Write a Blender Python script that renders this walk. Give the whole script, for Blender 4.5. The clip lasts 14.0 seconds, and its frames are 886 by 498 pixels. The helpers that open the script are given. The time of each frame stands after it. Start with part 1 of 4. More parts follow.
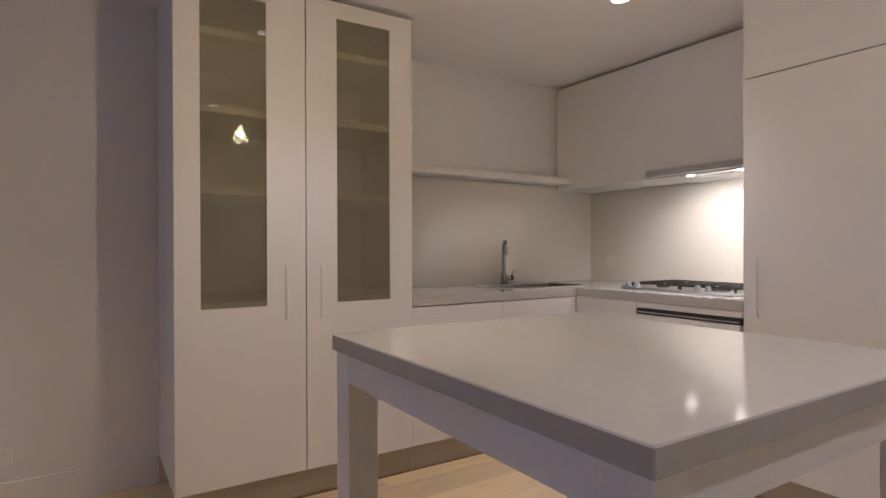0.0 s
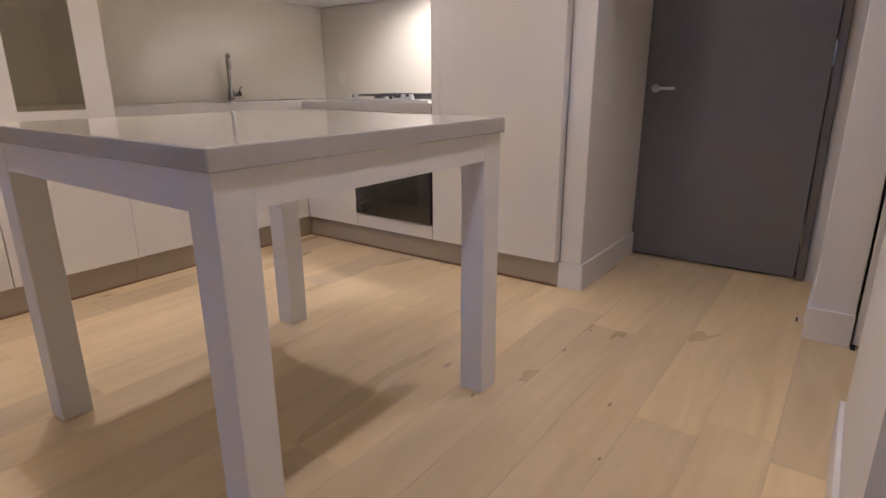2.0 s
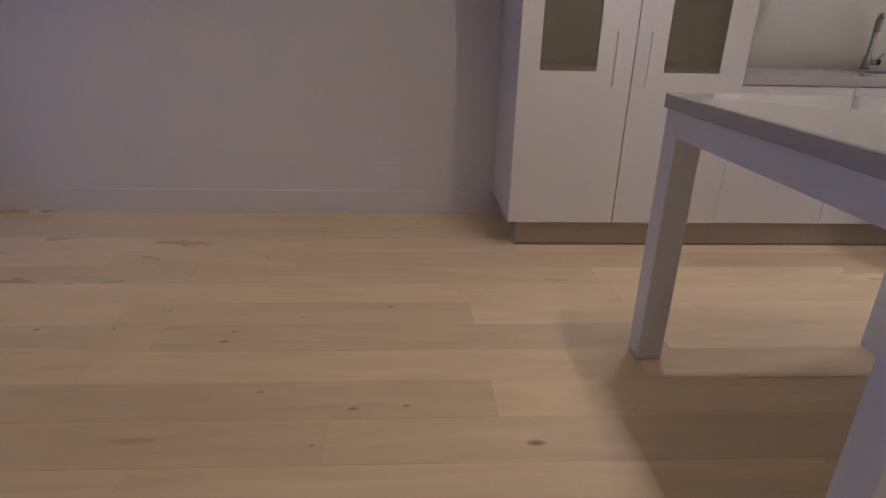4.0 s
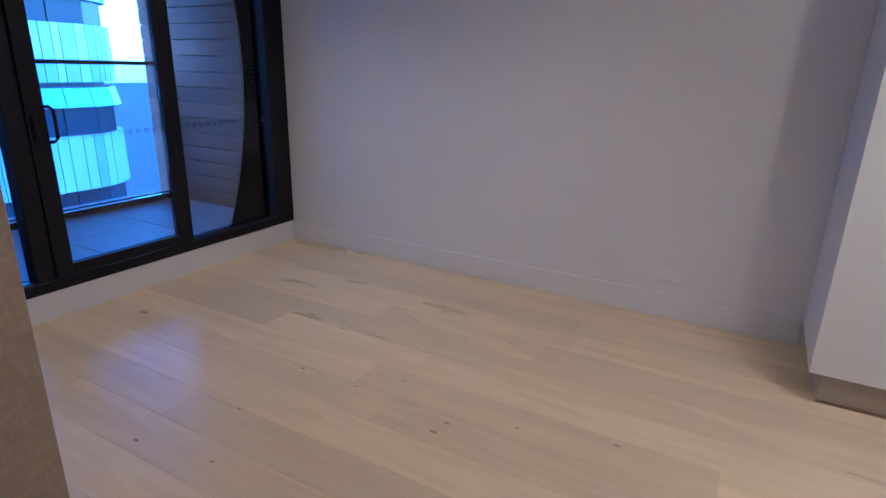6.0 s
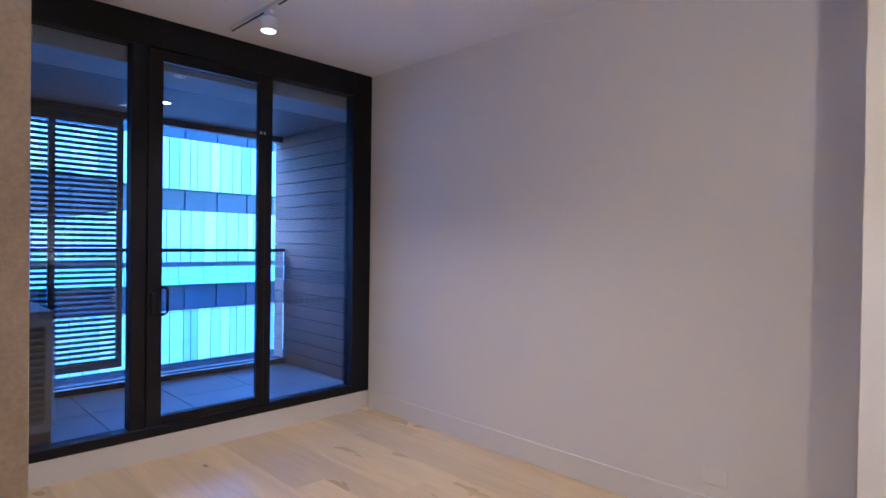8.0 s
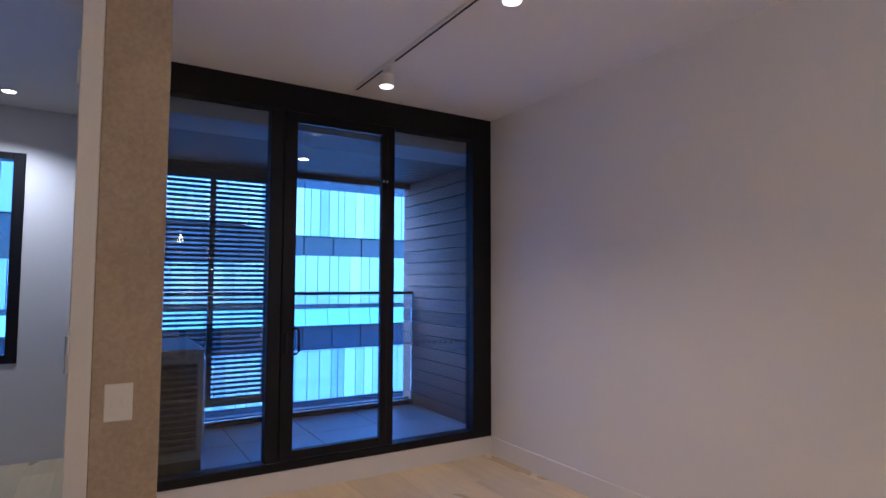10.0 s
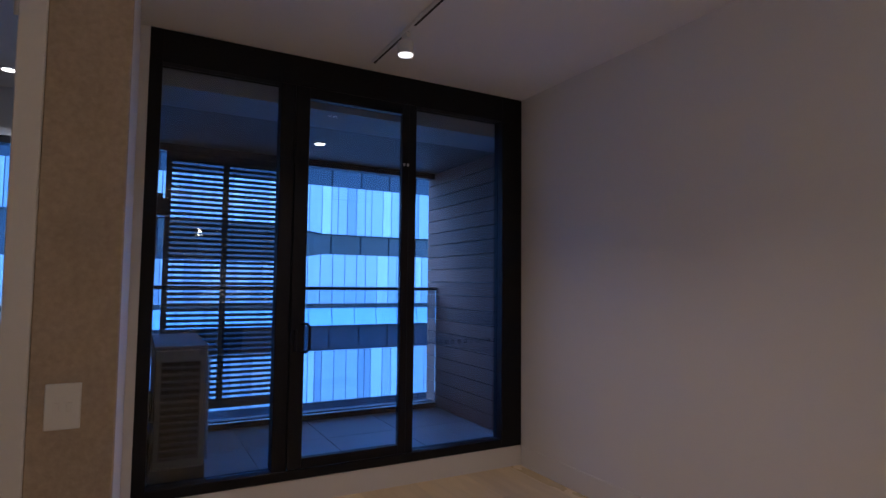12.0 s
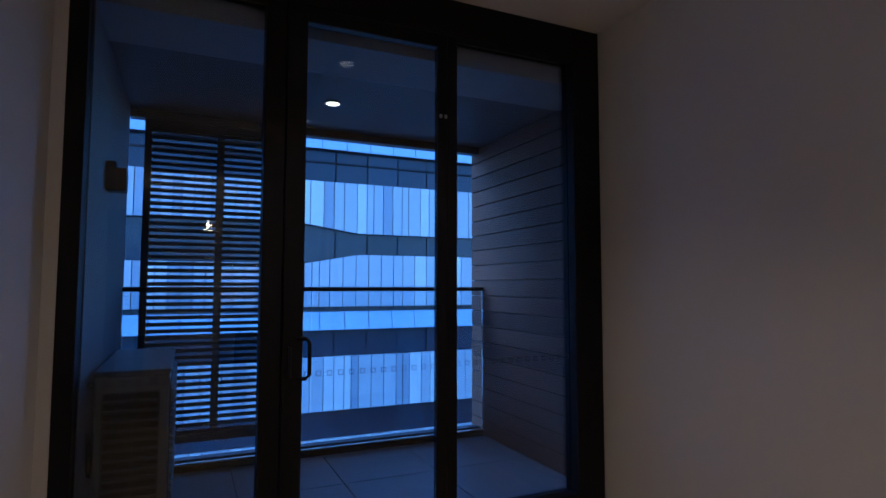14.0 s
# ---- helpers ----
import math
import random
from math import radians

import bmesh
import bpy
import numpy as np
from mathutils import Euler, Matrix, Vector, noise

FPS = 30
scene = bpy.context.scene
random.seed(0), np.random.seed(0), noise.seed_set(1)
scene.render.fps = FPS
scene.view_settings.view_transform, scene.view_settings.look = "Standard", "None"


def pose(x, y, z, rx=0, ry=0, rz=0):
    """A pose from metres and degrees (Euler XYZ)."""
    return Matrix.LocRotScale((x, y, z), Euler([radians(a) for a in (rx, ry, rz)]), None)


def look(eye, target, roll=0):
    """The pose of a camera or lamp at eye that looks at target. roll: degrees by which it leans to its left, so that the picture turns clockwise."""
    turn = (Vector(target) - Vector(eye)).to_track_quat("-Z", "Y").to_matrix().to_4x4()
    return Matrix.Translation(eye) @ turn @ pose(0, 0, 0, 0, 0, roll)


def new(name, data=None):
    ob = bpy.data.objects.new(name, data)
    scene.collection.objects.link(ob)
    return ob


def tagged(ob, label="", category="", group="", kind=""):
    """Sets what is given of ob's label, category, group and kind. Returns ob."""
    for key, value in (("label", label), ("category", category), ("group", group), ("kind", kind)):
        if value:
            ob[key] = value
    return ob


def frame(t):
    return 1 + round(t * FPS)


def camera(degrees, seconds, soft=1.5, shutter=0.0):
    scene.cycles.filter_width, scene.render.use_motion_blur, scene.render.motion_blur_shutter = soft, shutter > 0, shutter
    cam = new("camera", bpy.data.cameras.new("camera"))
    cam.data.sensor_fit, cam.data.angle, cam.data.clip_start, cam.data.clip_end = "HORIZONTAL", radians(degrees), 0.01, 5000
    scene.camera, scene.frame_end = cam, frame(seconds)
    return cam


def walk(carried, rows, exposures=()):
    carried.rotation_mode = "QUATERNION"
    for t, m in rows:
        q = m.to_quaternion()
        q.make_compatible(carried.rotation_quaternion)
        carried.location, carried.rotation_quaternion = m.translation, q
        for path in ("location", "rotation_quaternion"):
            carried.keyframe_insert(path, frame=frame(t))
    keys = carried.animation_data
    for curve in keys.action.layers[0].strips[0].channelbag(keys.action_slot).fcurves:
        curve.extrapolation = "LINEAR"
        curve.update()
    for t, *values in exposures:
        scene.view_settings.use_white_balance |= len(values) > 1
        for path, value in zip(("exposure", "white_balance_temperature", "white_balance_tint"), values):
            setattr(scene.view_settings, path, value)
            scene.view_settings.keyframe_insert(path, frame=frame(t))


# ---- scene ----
cam = camera(76.4, 14.0)
PATH = [
    (0, (3.051, -3.131, 1.169), (4.118, -1.44, 1.162), -0.2),
    (0.5, (3.074, -3.314, 1.16), (4.496, -1.91, 1.081), -0.2),
    (1, (3.142, -3.46, 1.114), (4.772, -2.313, 0.942), -0.5),
    (1.5, (3.139, -3.537, 1.056), (4.762, -2.426, 0.694), -0.6),
    (2, (3.103, -3.569, 1.024), (4.655, -2.443, 0.456), -0.3),
    (2.5, (3.029, -3.576, 1.015), (4.484, -2.389, 0.328), -0.2),
    (3, (2.926, -3.493, 1.024), (4.081, -2.028, 0.301), 0.4),
    (3.5, (2.851, -3.429, 1.068), (3.539, -1.703, 0.328), 1.1),
    (4, (2.846, -3.388, 1.106), (2.954, -1.535, 0.363), 1.4),
    (4.2, (2.833, -3.387, 1.123), (2.722, -1.536, 0.375), 1.8),
    (6.3, (3.146, -2.987, 1.29), (2.069, -1.386, 0.764), 1.1),
    (6.5, (3.252, -2.918, 1.296), (2.055, -1.38, 0.845), 1.1),
    (7, (3.384, -2.848, 1.316), (2.014, -1.412, 1.075), 0.8),
    (7.5, (3.492, -2.865, 1.318), (2.096, -1.437, 1.216), 0.8),
    (8, (3.664, -2.861, 1.353), (2.258, -1.438, 1.332), 0.8),
    (8.5, (3.758, -2.806, 1.365), (2.31, -1.427, 1.408), 0.6),
    (9, (3.856, -2.695, 1.378), (2.237, -1.524, 1.467), 0.3),
    (9.2, (3.866, -2.695, 1.38), (2.209, -1.579, 1.483), 0.2),
    (10.4, (3.635, -2.735, 1.342), (1.922, -1.722, 1.462), 0.3),
    (11.5, (3.586, -2.581, 1.309), (1.809, -1.672, 1.441), 0.4),
    (12, (3.408, -2.512, 1.305), (1.653, -1.562, 1.43), 0.6),
    (12.5, (3.174, -2.346, 1.317), (1.424, -1.386, 1.448), 0.5),
    (13, (2.913, -2.239, 1.29), (1.123, -1.357, 1.421), 0.3),
    (13.5, (2.671, -2.152, 1.293), (0.855, -1.324, 1.421), 0.3),
    (14, (2.449, -2.072, 1.283), (0.633, -1.245, 1.413), 0.1),
]
EXPOSURES = [(0.0, -0.25, 6000, 10), (0.5, -0.42, 6050, 10), (1.0, -0.58, 6100, 11), (1.5, -0.25, 6100, 10), (2.0, 0.05, 6050, 10), (3.0, 0.0, 6000, 10), (3.5, -0.2, 5850, 10), (4.2, -0.55, 5400, 12), (6.3, 0.15, 4800, 10), (7.0, 0.38, 4950, 11), (7.5, 0.48, 5100, 12), (9.2, 0.48, 5400, 13), (11.3, -0.9, 5700, 15), (12.5, -0.95, 5850, 13), (13.0, -1.0, 5900, 12), (14.0, -1.6, 5900, 10)]
walk(cam, [(t, look(eye, target, roll)) for t, eye, target, roll in PATH], EXPOSURES)

# ---- light ----
world = bpy.data.worlds.new("dusk_sky")
scene.world = world
world.use_nodes = True
wn = world.node_tree.nodes
wl = world.node_tree.links
sky = wn.new("ShaderNodeTexSky")
sky.sky_type = "NISHITA"
sky.sun_disc = False
sky.sun_elevation = radians(38)
sky.sun_rotation = radians(200)
tint = wn.new("ShaderNodeMix")
tint.data_type = "RGBA"
tint.blend_type = "MULTIPLY"
tint.inputs["Factor"].default_value = 1.0
tint.inputs["B"].default_value = (0.322, 0.655, 1.25, 1)
wl.new(sky.outputs["Color"], tint.inputs["A"])
wl.new(tint.outputs["Result"], wn["Background"].inputs["Color"])
wn["Background"].inputs["Strength"].default_value = 2.2

WARM = (1.0, 0.88, 0.95)


def spot(name, x, y, z, watts, degrees, color=WARM, target=None, radius=0.014, blend=0.6):
    data = bpy.data.lights.new(name, "SPOT")
    data.energy, data.color, data.spot_size, data.spot_blend, data.shadow_soft_size = watts, color, radians(degrees), blend, radius
    ob = new(name, data)
    ob.matrix_world = look((x, y, z), target or (x, y + 0.0001, 0.0))
    return ob


DOWNLIGHTS = [(3.89, -1.22), (5.22, -1.30), (3.94, -3.05), (5.17, -3.0)]
for x, y in DOWNLIGHTS:
    spot("downlight_beam", x, y, 2.345, 38, 98, blend=1.0)
SPOTS = [(0.648, -1.264), (1.879, -1.264)]
for x, y in SPOTS:
    spot("track_beam", x, y, 2.545, 44, 112, (1.0, 0.79, 0.66), blend=1.0)
for y in (-1.165, -1.455):
    spot("hood_beam", 5.965, y, 1.562, 25, 150, (1.0, 0.88, 0.82), (6.27, y, 0.93), 0.02)
spot("bedroom_beam", -1.19, -3.315, 2.63, 62, 130, (0.9, 0.92, 1.0), blend=1.0)
spot("balcony_beam", -0.975, -1.27, 2.395, 0.8, 110, (0.9, 0.92, 1.0))
BULB = (3.905, -1.88, 1.918)
glow = bpy.data.lights.new("pendant_glow", "POINT")
glow.energy, glow.color, glow.shadow_soft_size = 22, (1.0, 0.74, 0.48), 0.02
new("pendant_glow", glow).location = (BULB[0], BULB[1], BULB[2])


# ---- materials ----
def material(name):
    m = bpy.data.materials.new(name)
    m.use_nodes = True
    nt = m.node_tree
    return m, nt.nodes, nt.links, nt.nodes["Principled BSDF"]


def noisy(name, color, rough=0.5, metal=0.0, vary=0.06, scale=3.0, fine=60.0, bump=0.03, coat=0.0, stretch=(1, 1, 1), per_object=0.0, rough_vary=0.06, spec=0.5):
    """Paint, metal or stone: colour drifting at two scales, uneven gloss and fine relief."""
    m, n, l, b = material(name)
    geo = n.new("ShaderNodeNewGeometry")
    mp = n.new("ShaderNodeMapping")
    mp.inputs["Scale"].default_value = stretch
    l.new(geo.outputs["Position"], mp.inputs["Vector"])
    big = n.new("ShaderNodeTexNoise")
    big.inputs["Scale"].default_value = scale
    big.inputs["Detail"].default_value = 4
    small = n.new("ShaderNodeTexNoise")
    small.inputs["Scale"].default_value = fine
    small.inputs["Detail"].default_value = 3
    for t in (big, small):
        l.new(mp.outputs["Vector"], t.inputs["Vector"])
    both = n.new("ShaderNodeMath")
    both.operation = "ADD"
    l.new(big.outputs["Fac"], both.inputs[0])
    l.new(small.outputs["Fac"], both.inputs[1])
    fac = both.outputs[0]
    if per_object:
        info = n.new("ShaderNodeObjectInfo")
        mad = n.new("ShaderNodeMath")
        mad.operation = "MULTIPLY_ADD"
        mad.inputs[1].default_value = per_object
        l.new(info.outputs["Random"], mad.inputs[0])
        l.new(fac, mad.inputs[2])
        fac = mad.outputs[0]
    span = n.new("ShaderNodeMapRange")
    span.inputs["From Min"].default_value = 0.55
    span.inputs["From Max"].default_value = 1.45 + per_object
    l.new(fac, span.inputs["Value"])
    mix = n.new("ShaderNodeMix")
    mix.data_type = "RGBA"
    l.new(span.outputs["Result"], mix.inputs["Factor"])
    mix.inputs["A"].default_value = (*[max(0, c * (1 - vary)) for c in color], 1)
    mix.inputs["B"].default_value = (*[min(1, c * (1 + vary)) for c in color], 1)
    l.new(mix.outputs["Result"], b.inputs["Base Color"])
    gloss = n.new("ShaderNodeMapRange")
    gloss.inputs["To Min"].default_value = max(0.02, rough - rough_vary)
    gloss.inputs["To Max"].default_value = min(1, rough + rough_vary)
    l.new(big.outputs["Fac"], gloss.inputs["Value"])
    l.new(gloss.outputs["Result"], b.inputs["Roughness"])
    b.inputs["Metallic"].default_value = metal
    b.inputs["Specular IOR Level"].default_value = spec
    b.inputs["Coat Weight"].default_value = coat
    b.inputs["Coat Roughness"].default_value = 0.06
    if bump:
        bn = n.new("ShaderNodeBump")
        bn.inputs["Strength"].default_value = bump
        bn.inputs["Distance"].default_value = 0.004
        l.new(small.outputs["Fac"], bn.inputs["Height"])
        l.new(bn.outputs["Normal"], b.inputs["Normal"])
    return m


def oak_boards():
    m, n, l, b = material("oak_boards")
    geo = n.new("ShaderNodeNewGeometry")
    info = n.new("ShaderNodeObjectInfo")
    off = n.new("ShaderNodeVectorMath")
    off.operation = "MULTIPLY_ADD"
    comb = n.new("ShaderNodeCombineXYZ")
    for k in ("X", "Y", "Z"):
        l.new(info.outputs["Random"], comb.inputs[k])
    off.inputs[1].default_value = (37.0, 19.0, 11.0)
    l.new(comb.outputs["Vector"], off.inputs[0])
    l.new(geo.outputs["Position"], off.inputs[2])

    def tex(kind, scale, stretch, detail=5, distort=0.0):
        mp = n.new("ShaderNodeMapping")
        mp.inputs["Scale"].default_value = stretch
        l.new(off.outputs["Vector"], mp.inputs["Vector"])
        t = n.new(kind)
        t.inputs["Scale"].default_value = scale
        if kind == "ShaderNodeTexNoise":
            t.inputs["Detail"].default_value = detail
            t.inputs["Distortion"].default_value = distort
        l.new(mp.outputs["Vector"], t.inputs["Vector"])
        return t

    grain = tex("ShaderNodeTexNoise", 3.2, (0.45, 3.6, 1.0), 4, 1.2)
    patch = tex("ShaderNodeTexNoise", 1.6, (0.7, 2.2, 1.0), 3, 0.4)
    pore = tex("ShaderNodeTexNoise", 60.0, (0.4, 9.0, 1.0), 3)
    knot = tex("ShaderNodeTexVoronoi", 1.9, (0.75, 1.7, 1.0))
    base = n.new("ShaderNodeValToRGB")
    base.color_ramp.elements[0].position, base.color_ramp.elements[0].color = 0.25, (0.632, 0.498, 0.310, 1)
    base.color_ramp.elements[1].position, base.color_ramp.elements[1].color = 0.75, (0.752, 0.612, 0.40, 1)
    l.new(grain.outputs["Fac"], base.inputs["Fac"])
    tone = n.new("ShaderNodeValToRGB")
    tone.color_ramp.elements[0].color = (0.76, 0.735, 0.715, 1)
    tone.color_ramp.elements[1].color = (1.17, 1.13, 1.02, 1)
    mixr = n.new("ShaderNodeMath")
    mixr.operation = "MULTIPLY_ADD"
    mixr.inputs[1].default_value = 0.55
    l.new(info.outputs["Random"], mixr.inputs[0])
    half = n.new("ShaderNodeMath")
    half.operation = "MULTIPLY"
    half.inputs[1].default_value = 0.5
    l.new(patch.outputs["Fac"], half.inputs[0])
    l.new(half.outputs[0], mixr.inputs[2])
    l.new(mixr.outputs[0], tone.inputs["Fac"])
    mul = n.new("ShaderNodeMix")
    mul.data_type, mul.blend_type = "RGBA", "MULTIPLY"
    mul.inputs["Factor"].default_value = 1.0
    l.new(base.outputs["Color"], mul.inputs["A"])
    l.new(tone.outputs["Color"], mul.inputs["B"])
    dark = n.new("ShaderNodeMapRange")
    dark.inputs["From Min"].default_value = 0.022
    dark.inputs["From Max"].default_value = 0.055
    dark.inputs["To Min"].default_value = 0.85
    dark.inputs["To Max"].default_value = 0.0
    l.new(knot.outputs["Distance"], dark.inputs["Value"])
    kmix = n.new("ShaderNodeMix")
    kmix.data_type = "RGBA"
    l.new(dark.outputs["Result"], kmix.inputs["Factor"])
    l.new(mul.outputs["Result"], kmix.inputs["A"])
    kmix.inputs["B"].default_value = (0.20, 0.13, 0.08, 1)
    l.new(kmix.outputs["Result"], b.inputs["Base Color"])
    gl = n.new("ShaderNodeMapRange")
    gl.inputs["To Min"].default_value = 0.24
    gl.inputs["To Max"].default_value = 0.34
    l.new(patch.outputs["Fac"], gl.inputs["Value"])
    l.new(gl.outputs["Result"], b.inputs["Roughness"])
    bn = n.new("ShaderNodeBump")
    bn.inputs["Strength"].default_value = 0.06
    bn.inputs["Distance"].default_value = 0.003
    l.new(pore.outputs["Fac"], bn.inputs["Height"])
    l.new(bn.outputs["Normal"], b.inputs["Normal"])
    return m


def timber(name, a, c):
    m, n, l, b = material(name)
    geo = n.new("ShaderNodeNewGeometry")
    info = n.new("ShaderNodeObjectInfo")
    mp = n.new("ShaderNodeMapping")
    mp.inputs["Scale"].default_value = (1.5, 1.0, 26.0)
    l.new(geo.outputs["Position"], mp.inputs["Vector"])
    t = n.new("ShaderNodeTexNoise")
    t.inputs["Scale"].default_value = 3.0
    t.inputs["Detail"].default_value = 6
    l.new(mp.outputs["Vector"], t.inputs["Vector"])
    add = n.new("ShaderNodeMath")
    add.operation = "MULTIPLY_ADD"
    add.inputs[1].default_value = 0.75
    l.new(info.outputs["Random"], add.inputs[0])
    l.new(t.outputs["Fac"], add.inputs[2])
    r = n.new("ShaderNodeValToRGB")
    r.color_ramp.elements[0].position, r.color_ramp.elements[0].color = 0.4, (*a, 1)
    r.color_ramp.elements[1].position, r.color_ramp.elements[1].color = 1.0, (*c, 1)
    l.new(add.outputs[0], r.inputs["Fac"])
    l.new(r.outputs["Color"], b.inputs["Base Color"])
    b.inputs["Roughness"].default_value = 0.6
    bn = n.new("ShaderNodeBump")
    bn.inputs["Strength"].default_value = 0.15
    bn.inputs["Distance"].default_value = 0.004
    l.new(t.outputs["Fac"], bn.inputs["Height"])
    l.new(bn.outputs["Normal"], b.inputs["Normal"])
    return m


def pane_glass(name, clear, milk=0.0, milk_color=(0.3, 0.3, 0.25), ior=1.5, rough=0.0):
    """Thin glass: see-through with a Fresnel gloss, and a share of milky body where it is frosted."""
    m, n, l, b = material(name)
    n.remove(b)
    out = n["Material Output"]
    tr = n.new("ShaderNodeBsdfTransparent")
    tr.inputs["Color"].default_value = (*clear, 1)
    body = tr.outputs[0]
    if milk:
        di = n.new("ShaderNodeBsdfDiffuse")
        di.inputs["Color"].default_value = (*milk_color, 1)
        mx = n.new("ShaderNodeMixShader")
        mx.inputs[0].default_value = milk
        l.new(tr.outputs[0], mx.inputs[1])
        l.new(di.outputs[0], mx.inputs[2])
        body = mx.outputs[0]
    gl = n.new("ShaderNodeBsdfGlossy")
    gl.inputs["Roughness"].default_value = rough
    fr = n.new("ShaderNodeFresnel")
    fr.inputs["IOR"].default_value = ior
    mix = n.new("ShaderNodeMixShader")
    l.new(fr.outputs[0], mix.inputs[0])
    l.new(body, mix.inputs[1])
    l.new(gl.outputs[0], mix.inputs[2])
    l.new(mix.outputs[0], out.inputs["Surface"])
    return m


def glowing(name, color, strength):
    m, n, l, b = material(name)
    b.inputs["Base Color"].default_value = (0.8, 0.8, 0.8, 1)
    b.inputs["Emission Color"].default_value = (*color, 1)
    b.inputs["Emission Strength"].default_value = strength
    return m


WALL = noisy("wall_paint", (0.74, 0.72, 0.70), 0.62, vary=0.025, scale=0.9, fine=140, bump=0.05)
CEIL = noisy("ceiling_paint", (0.82, 0.80, 0.78), 0.8, vary=0.02, scale=0.8, fine=150, bump=0.04)
TRIM = noisy("gloss_trim_paint", (0.74, 0.72, 0.70), 0.35, vary=0.02, scale=2, fine=90, bump=0.02)
CONCRETE = noisy("raw_concrete", (0.42, 0.335, 0.25), 0.75, vary=0.22, scale=5, fine=70, bump=0.25)
LACQUER = noisy("white_lacquer", (0.72, 0.70, 0.67), 0.38, vary=0.018, scale=1.2, fine=120, bump=0.012)
TABLEPAINT = noisy("white_table_paint", (0.76, 0.75, 0.73), 0.42, vary=0.03, scale=4, fine=120, bump=0.03)
STONE = noisy("grey_engineered_stone", (0.46, 0.445, 0.42), 0.09, vary=0.05, scale=30, fine=420, bump=0.0, rough_vary=0.0)
KICK = noisy("beige_kickboard", (0.44, 0.385, 0.31), 0.4, vary=0.06, scale=3, fine=90, bump=0.02)
SPLASH = noisy("back_painted_glass", (0.61, 0.575, 0.505), 0.03, vary=0.015, scale=1, fine=30, bump=0.0, coat=0.6, rough_vary=0.01)
STEEL = noisy("brushed_steel", (0.62, 0.62, 0.61), 0.3, metal=1.0, vary=0.06, scale=3, fine=160, bump=0.02, stretch=(8, 1, 1))
CHROME = noisy("chrome", (0.42, 0.42, 0.42), 0.12, metal=1.0, vary=0.02, scale=8, fine=80, bump=0.0, rough_vary=0.03)
BOWLSTEEL = noisy("dull_sink_steel", (0.30, 0.29, 0.28), 0.34, metal=1.0, vary=0.08, scale=4, fine=160, bump=0.02)
IRON = noisy("cast_iron", (0.022, 0.021, 0.02), 0.55, vary=0.2, scale=20, fine=200, bump=0.1)
OVENBLACK = noisy("black_oven_glass", (0.028, 0.026, 0.026), 0.10, vary=0.1, scale=3, fine=60, bump=0.0, coat=0.5)
DARKFRAME = noisy("black_aluminium", (0.010, 0.010, 0.013), 0.45, vary=0.15, scale=6, fine=200, bump=0.03, spec=0.2)
DOORGREY = noisy("charcoal_door_laminate", (0.175, 0.17, 0.182), 0.48, vary=0.06, scale=2, fine=160, bump=0.03)
JAMBGREY = noisy("charcoal_door_frame", (0.15, 0.143, 0.148), 0.45, vary=0.06, scale=3, fine=120, bump=0.02)
# near-black fill for slots, and for the shade inside gaps and recesses
GAP = noisy("gap_and_slot_shade", (0.03, 0.026, 0.022), 0.8, vary=0.1, scale=5, fine=60, bump=0.0)
OUTLET = noisy("beige_outlet_plastic", (0.60, 0.575, 0.51), 0.3, vary=0.015, scale=6, fine=90, bump=0.01)
PLASTIC = noisy("white_plastic", (0.76, 0.75, 0.73), 0.35, vary=0.015, scale=6, fine=90, bump=0.01)
SCREEN = noisy("dark_display", (0.02, 0.021, 0.02), 0.15, vary=0.1, scale=5, fine=60, bump=0.0)
PAVER = noisy("grey_porcelain_paver", (0.31, 0.315, 0.32), 0.5, vary=0.14, scale=5, fine=160, bump=0.06, per_object=0.3)
CEDAR = timber("cedar_cladding", (0.045, 0.021, 0.017), (0.15, 0.068, 0.05))
BALCWALL = noisy("grey_render", (0.20, 0.21, 0.23), 0.7, vary=0.06, scale=3, fine=120, bump=0.1)
SOFFIT = noisy("grey_soffit", (0.23, 0.23, 0.235), 0.7, vary=0.06, scale=2, fine=100, bump=0.05)
BALCEIL = noisy("lighter_inner_soffit", (0.33, 0.33, 0.335), 0.7, vary=0.05, scale=2, fine=100, bump=0.05)
DARKSOFFIT = noisy("dark_outer_soffit", (0.105, 0.092, 0.088), 0.6, vary=0.08, scale=3, fine=100, bump=0.05)
LOUVRE = noisy("dark_louvre_metal", (0.035, 0.034, 0.036), 0.45, vary=0.1, scale=5, fine=120, bump=0.02)
# pale enamel darkened for the shaded unit; the end grille's copy darker still
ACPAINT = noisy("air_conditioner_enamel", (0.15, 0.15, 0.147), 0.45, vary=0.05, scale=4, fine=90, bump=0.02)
ACGRILLE = noisy("shaded_grille_enamel", (0.075, 0.075, 0.074), 0.5, vary=0.06, scale=4, fine=90, bump=0.02)
RUBBER = noisy("black_rubber", (0.02, 0.02, 0.02), 0.7, vary=0.1, scale=10, fine=90, bump=0.05)
OAK = oak_boards()
KNOTWOOD = noisy("dark_knot_wood", (0.33, 0.225, 0.135), 0.4, vary=0.4, scale=60, fine=300, bump=0.05)
BEAD = noisy("brown_floor_bead", (0.26, 0.165, 0.10), 0.5, vary=0.15, scale=6, fine=90, bump=0.03)
UNDER = noisy("dark_underlay", (0.06, 0.042, 0.028), 0.9, vary=0.1, scale=5, fine=90, bump=0.0)
CLEAR = pane_glass("clear_glass", (0.90, 0.93, 0.95), ior=1.5)
RAILGLASS = pane_glass("balustrade_glass", (0.86, 0.92, 0.95), ior=1.4)
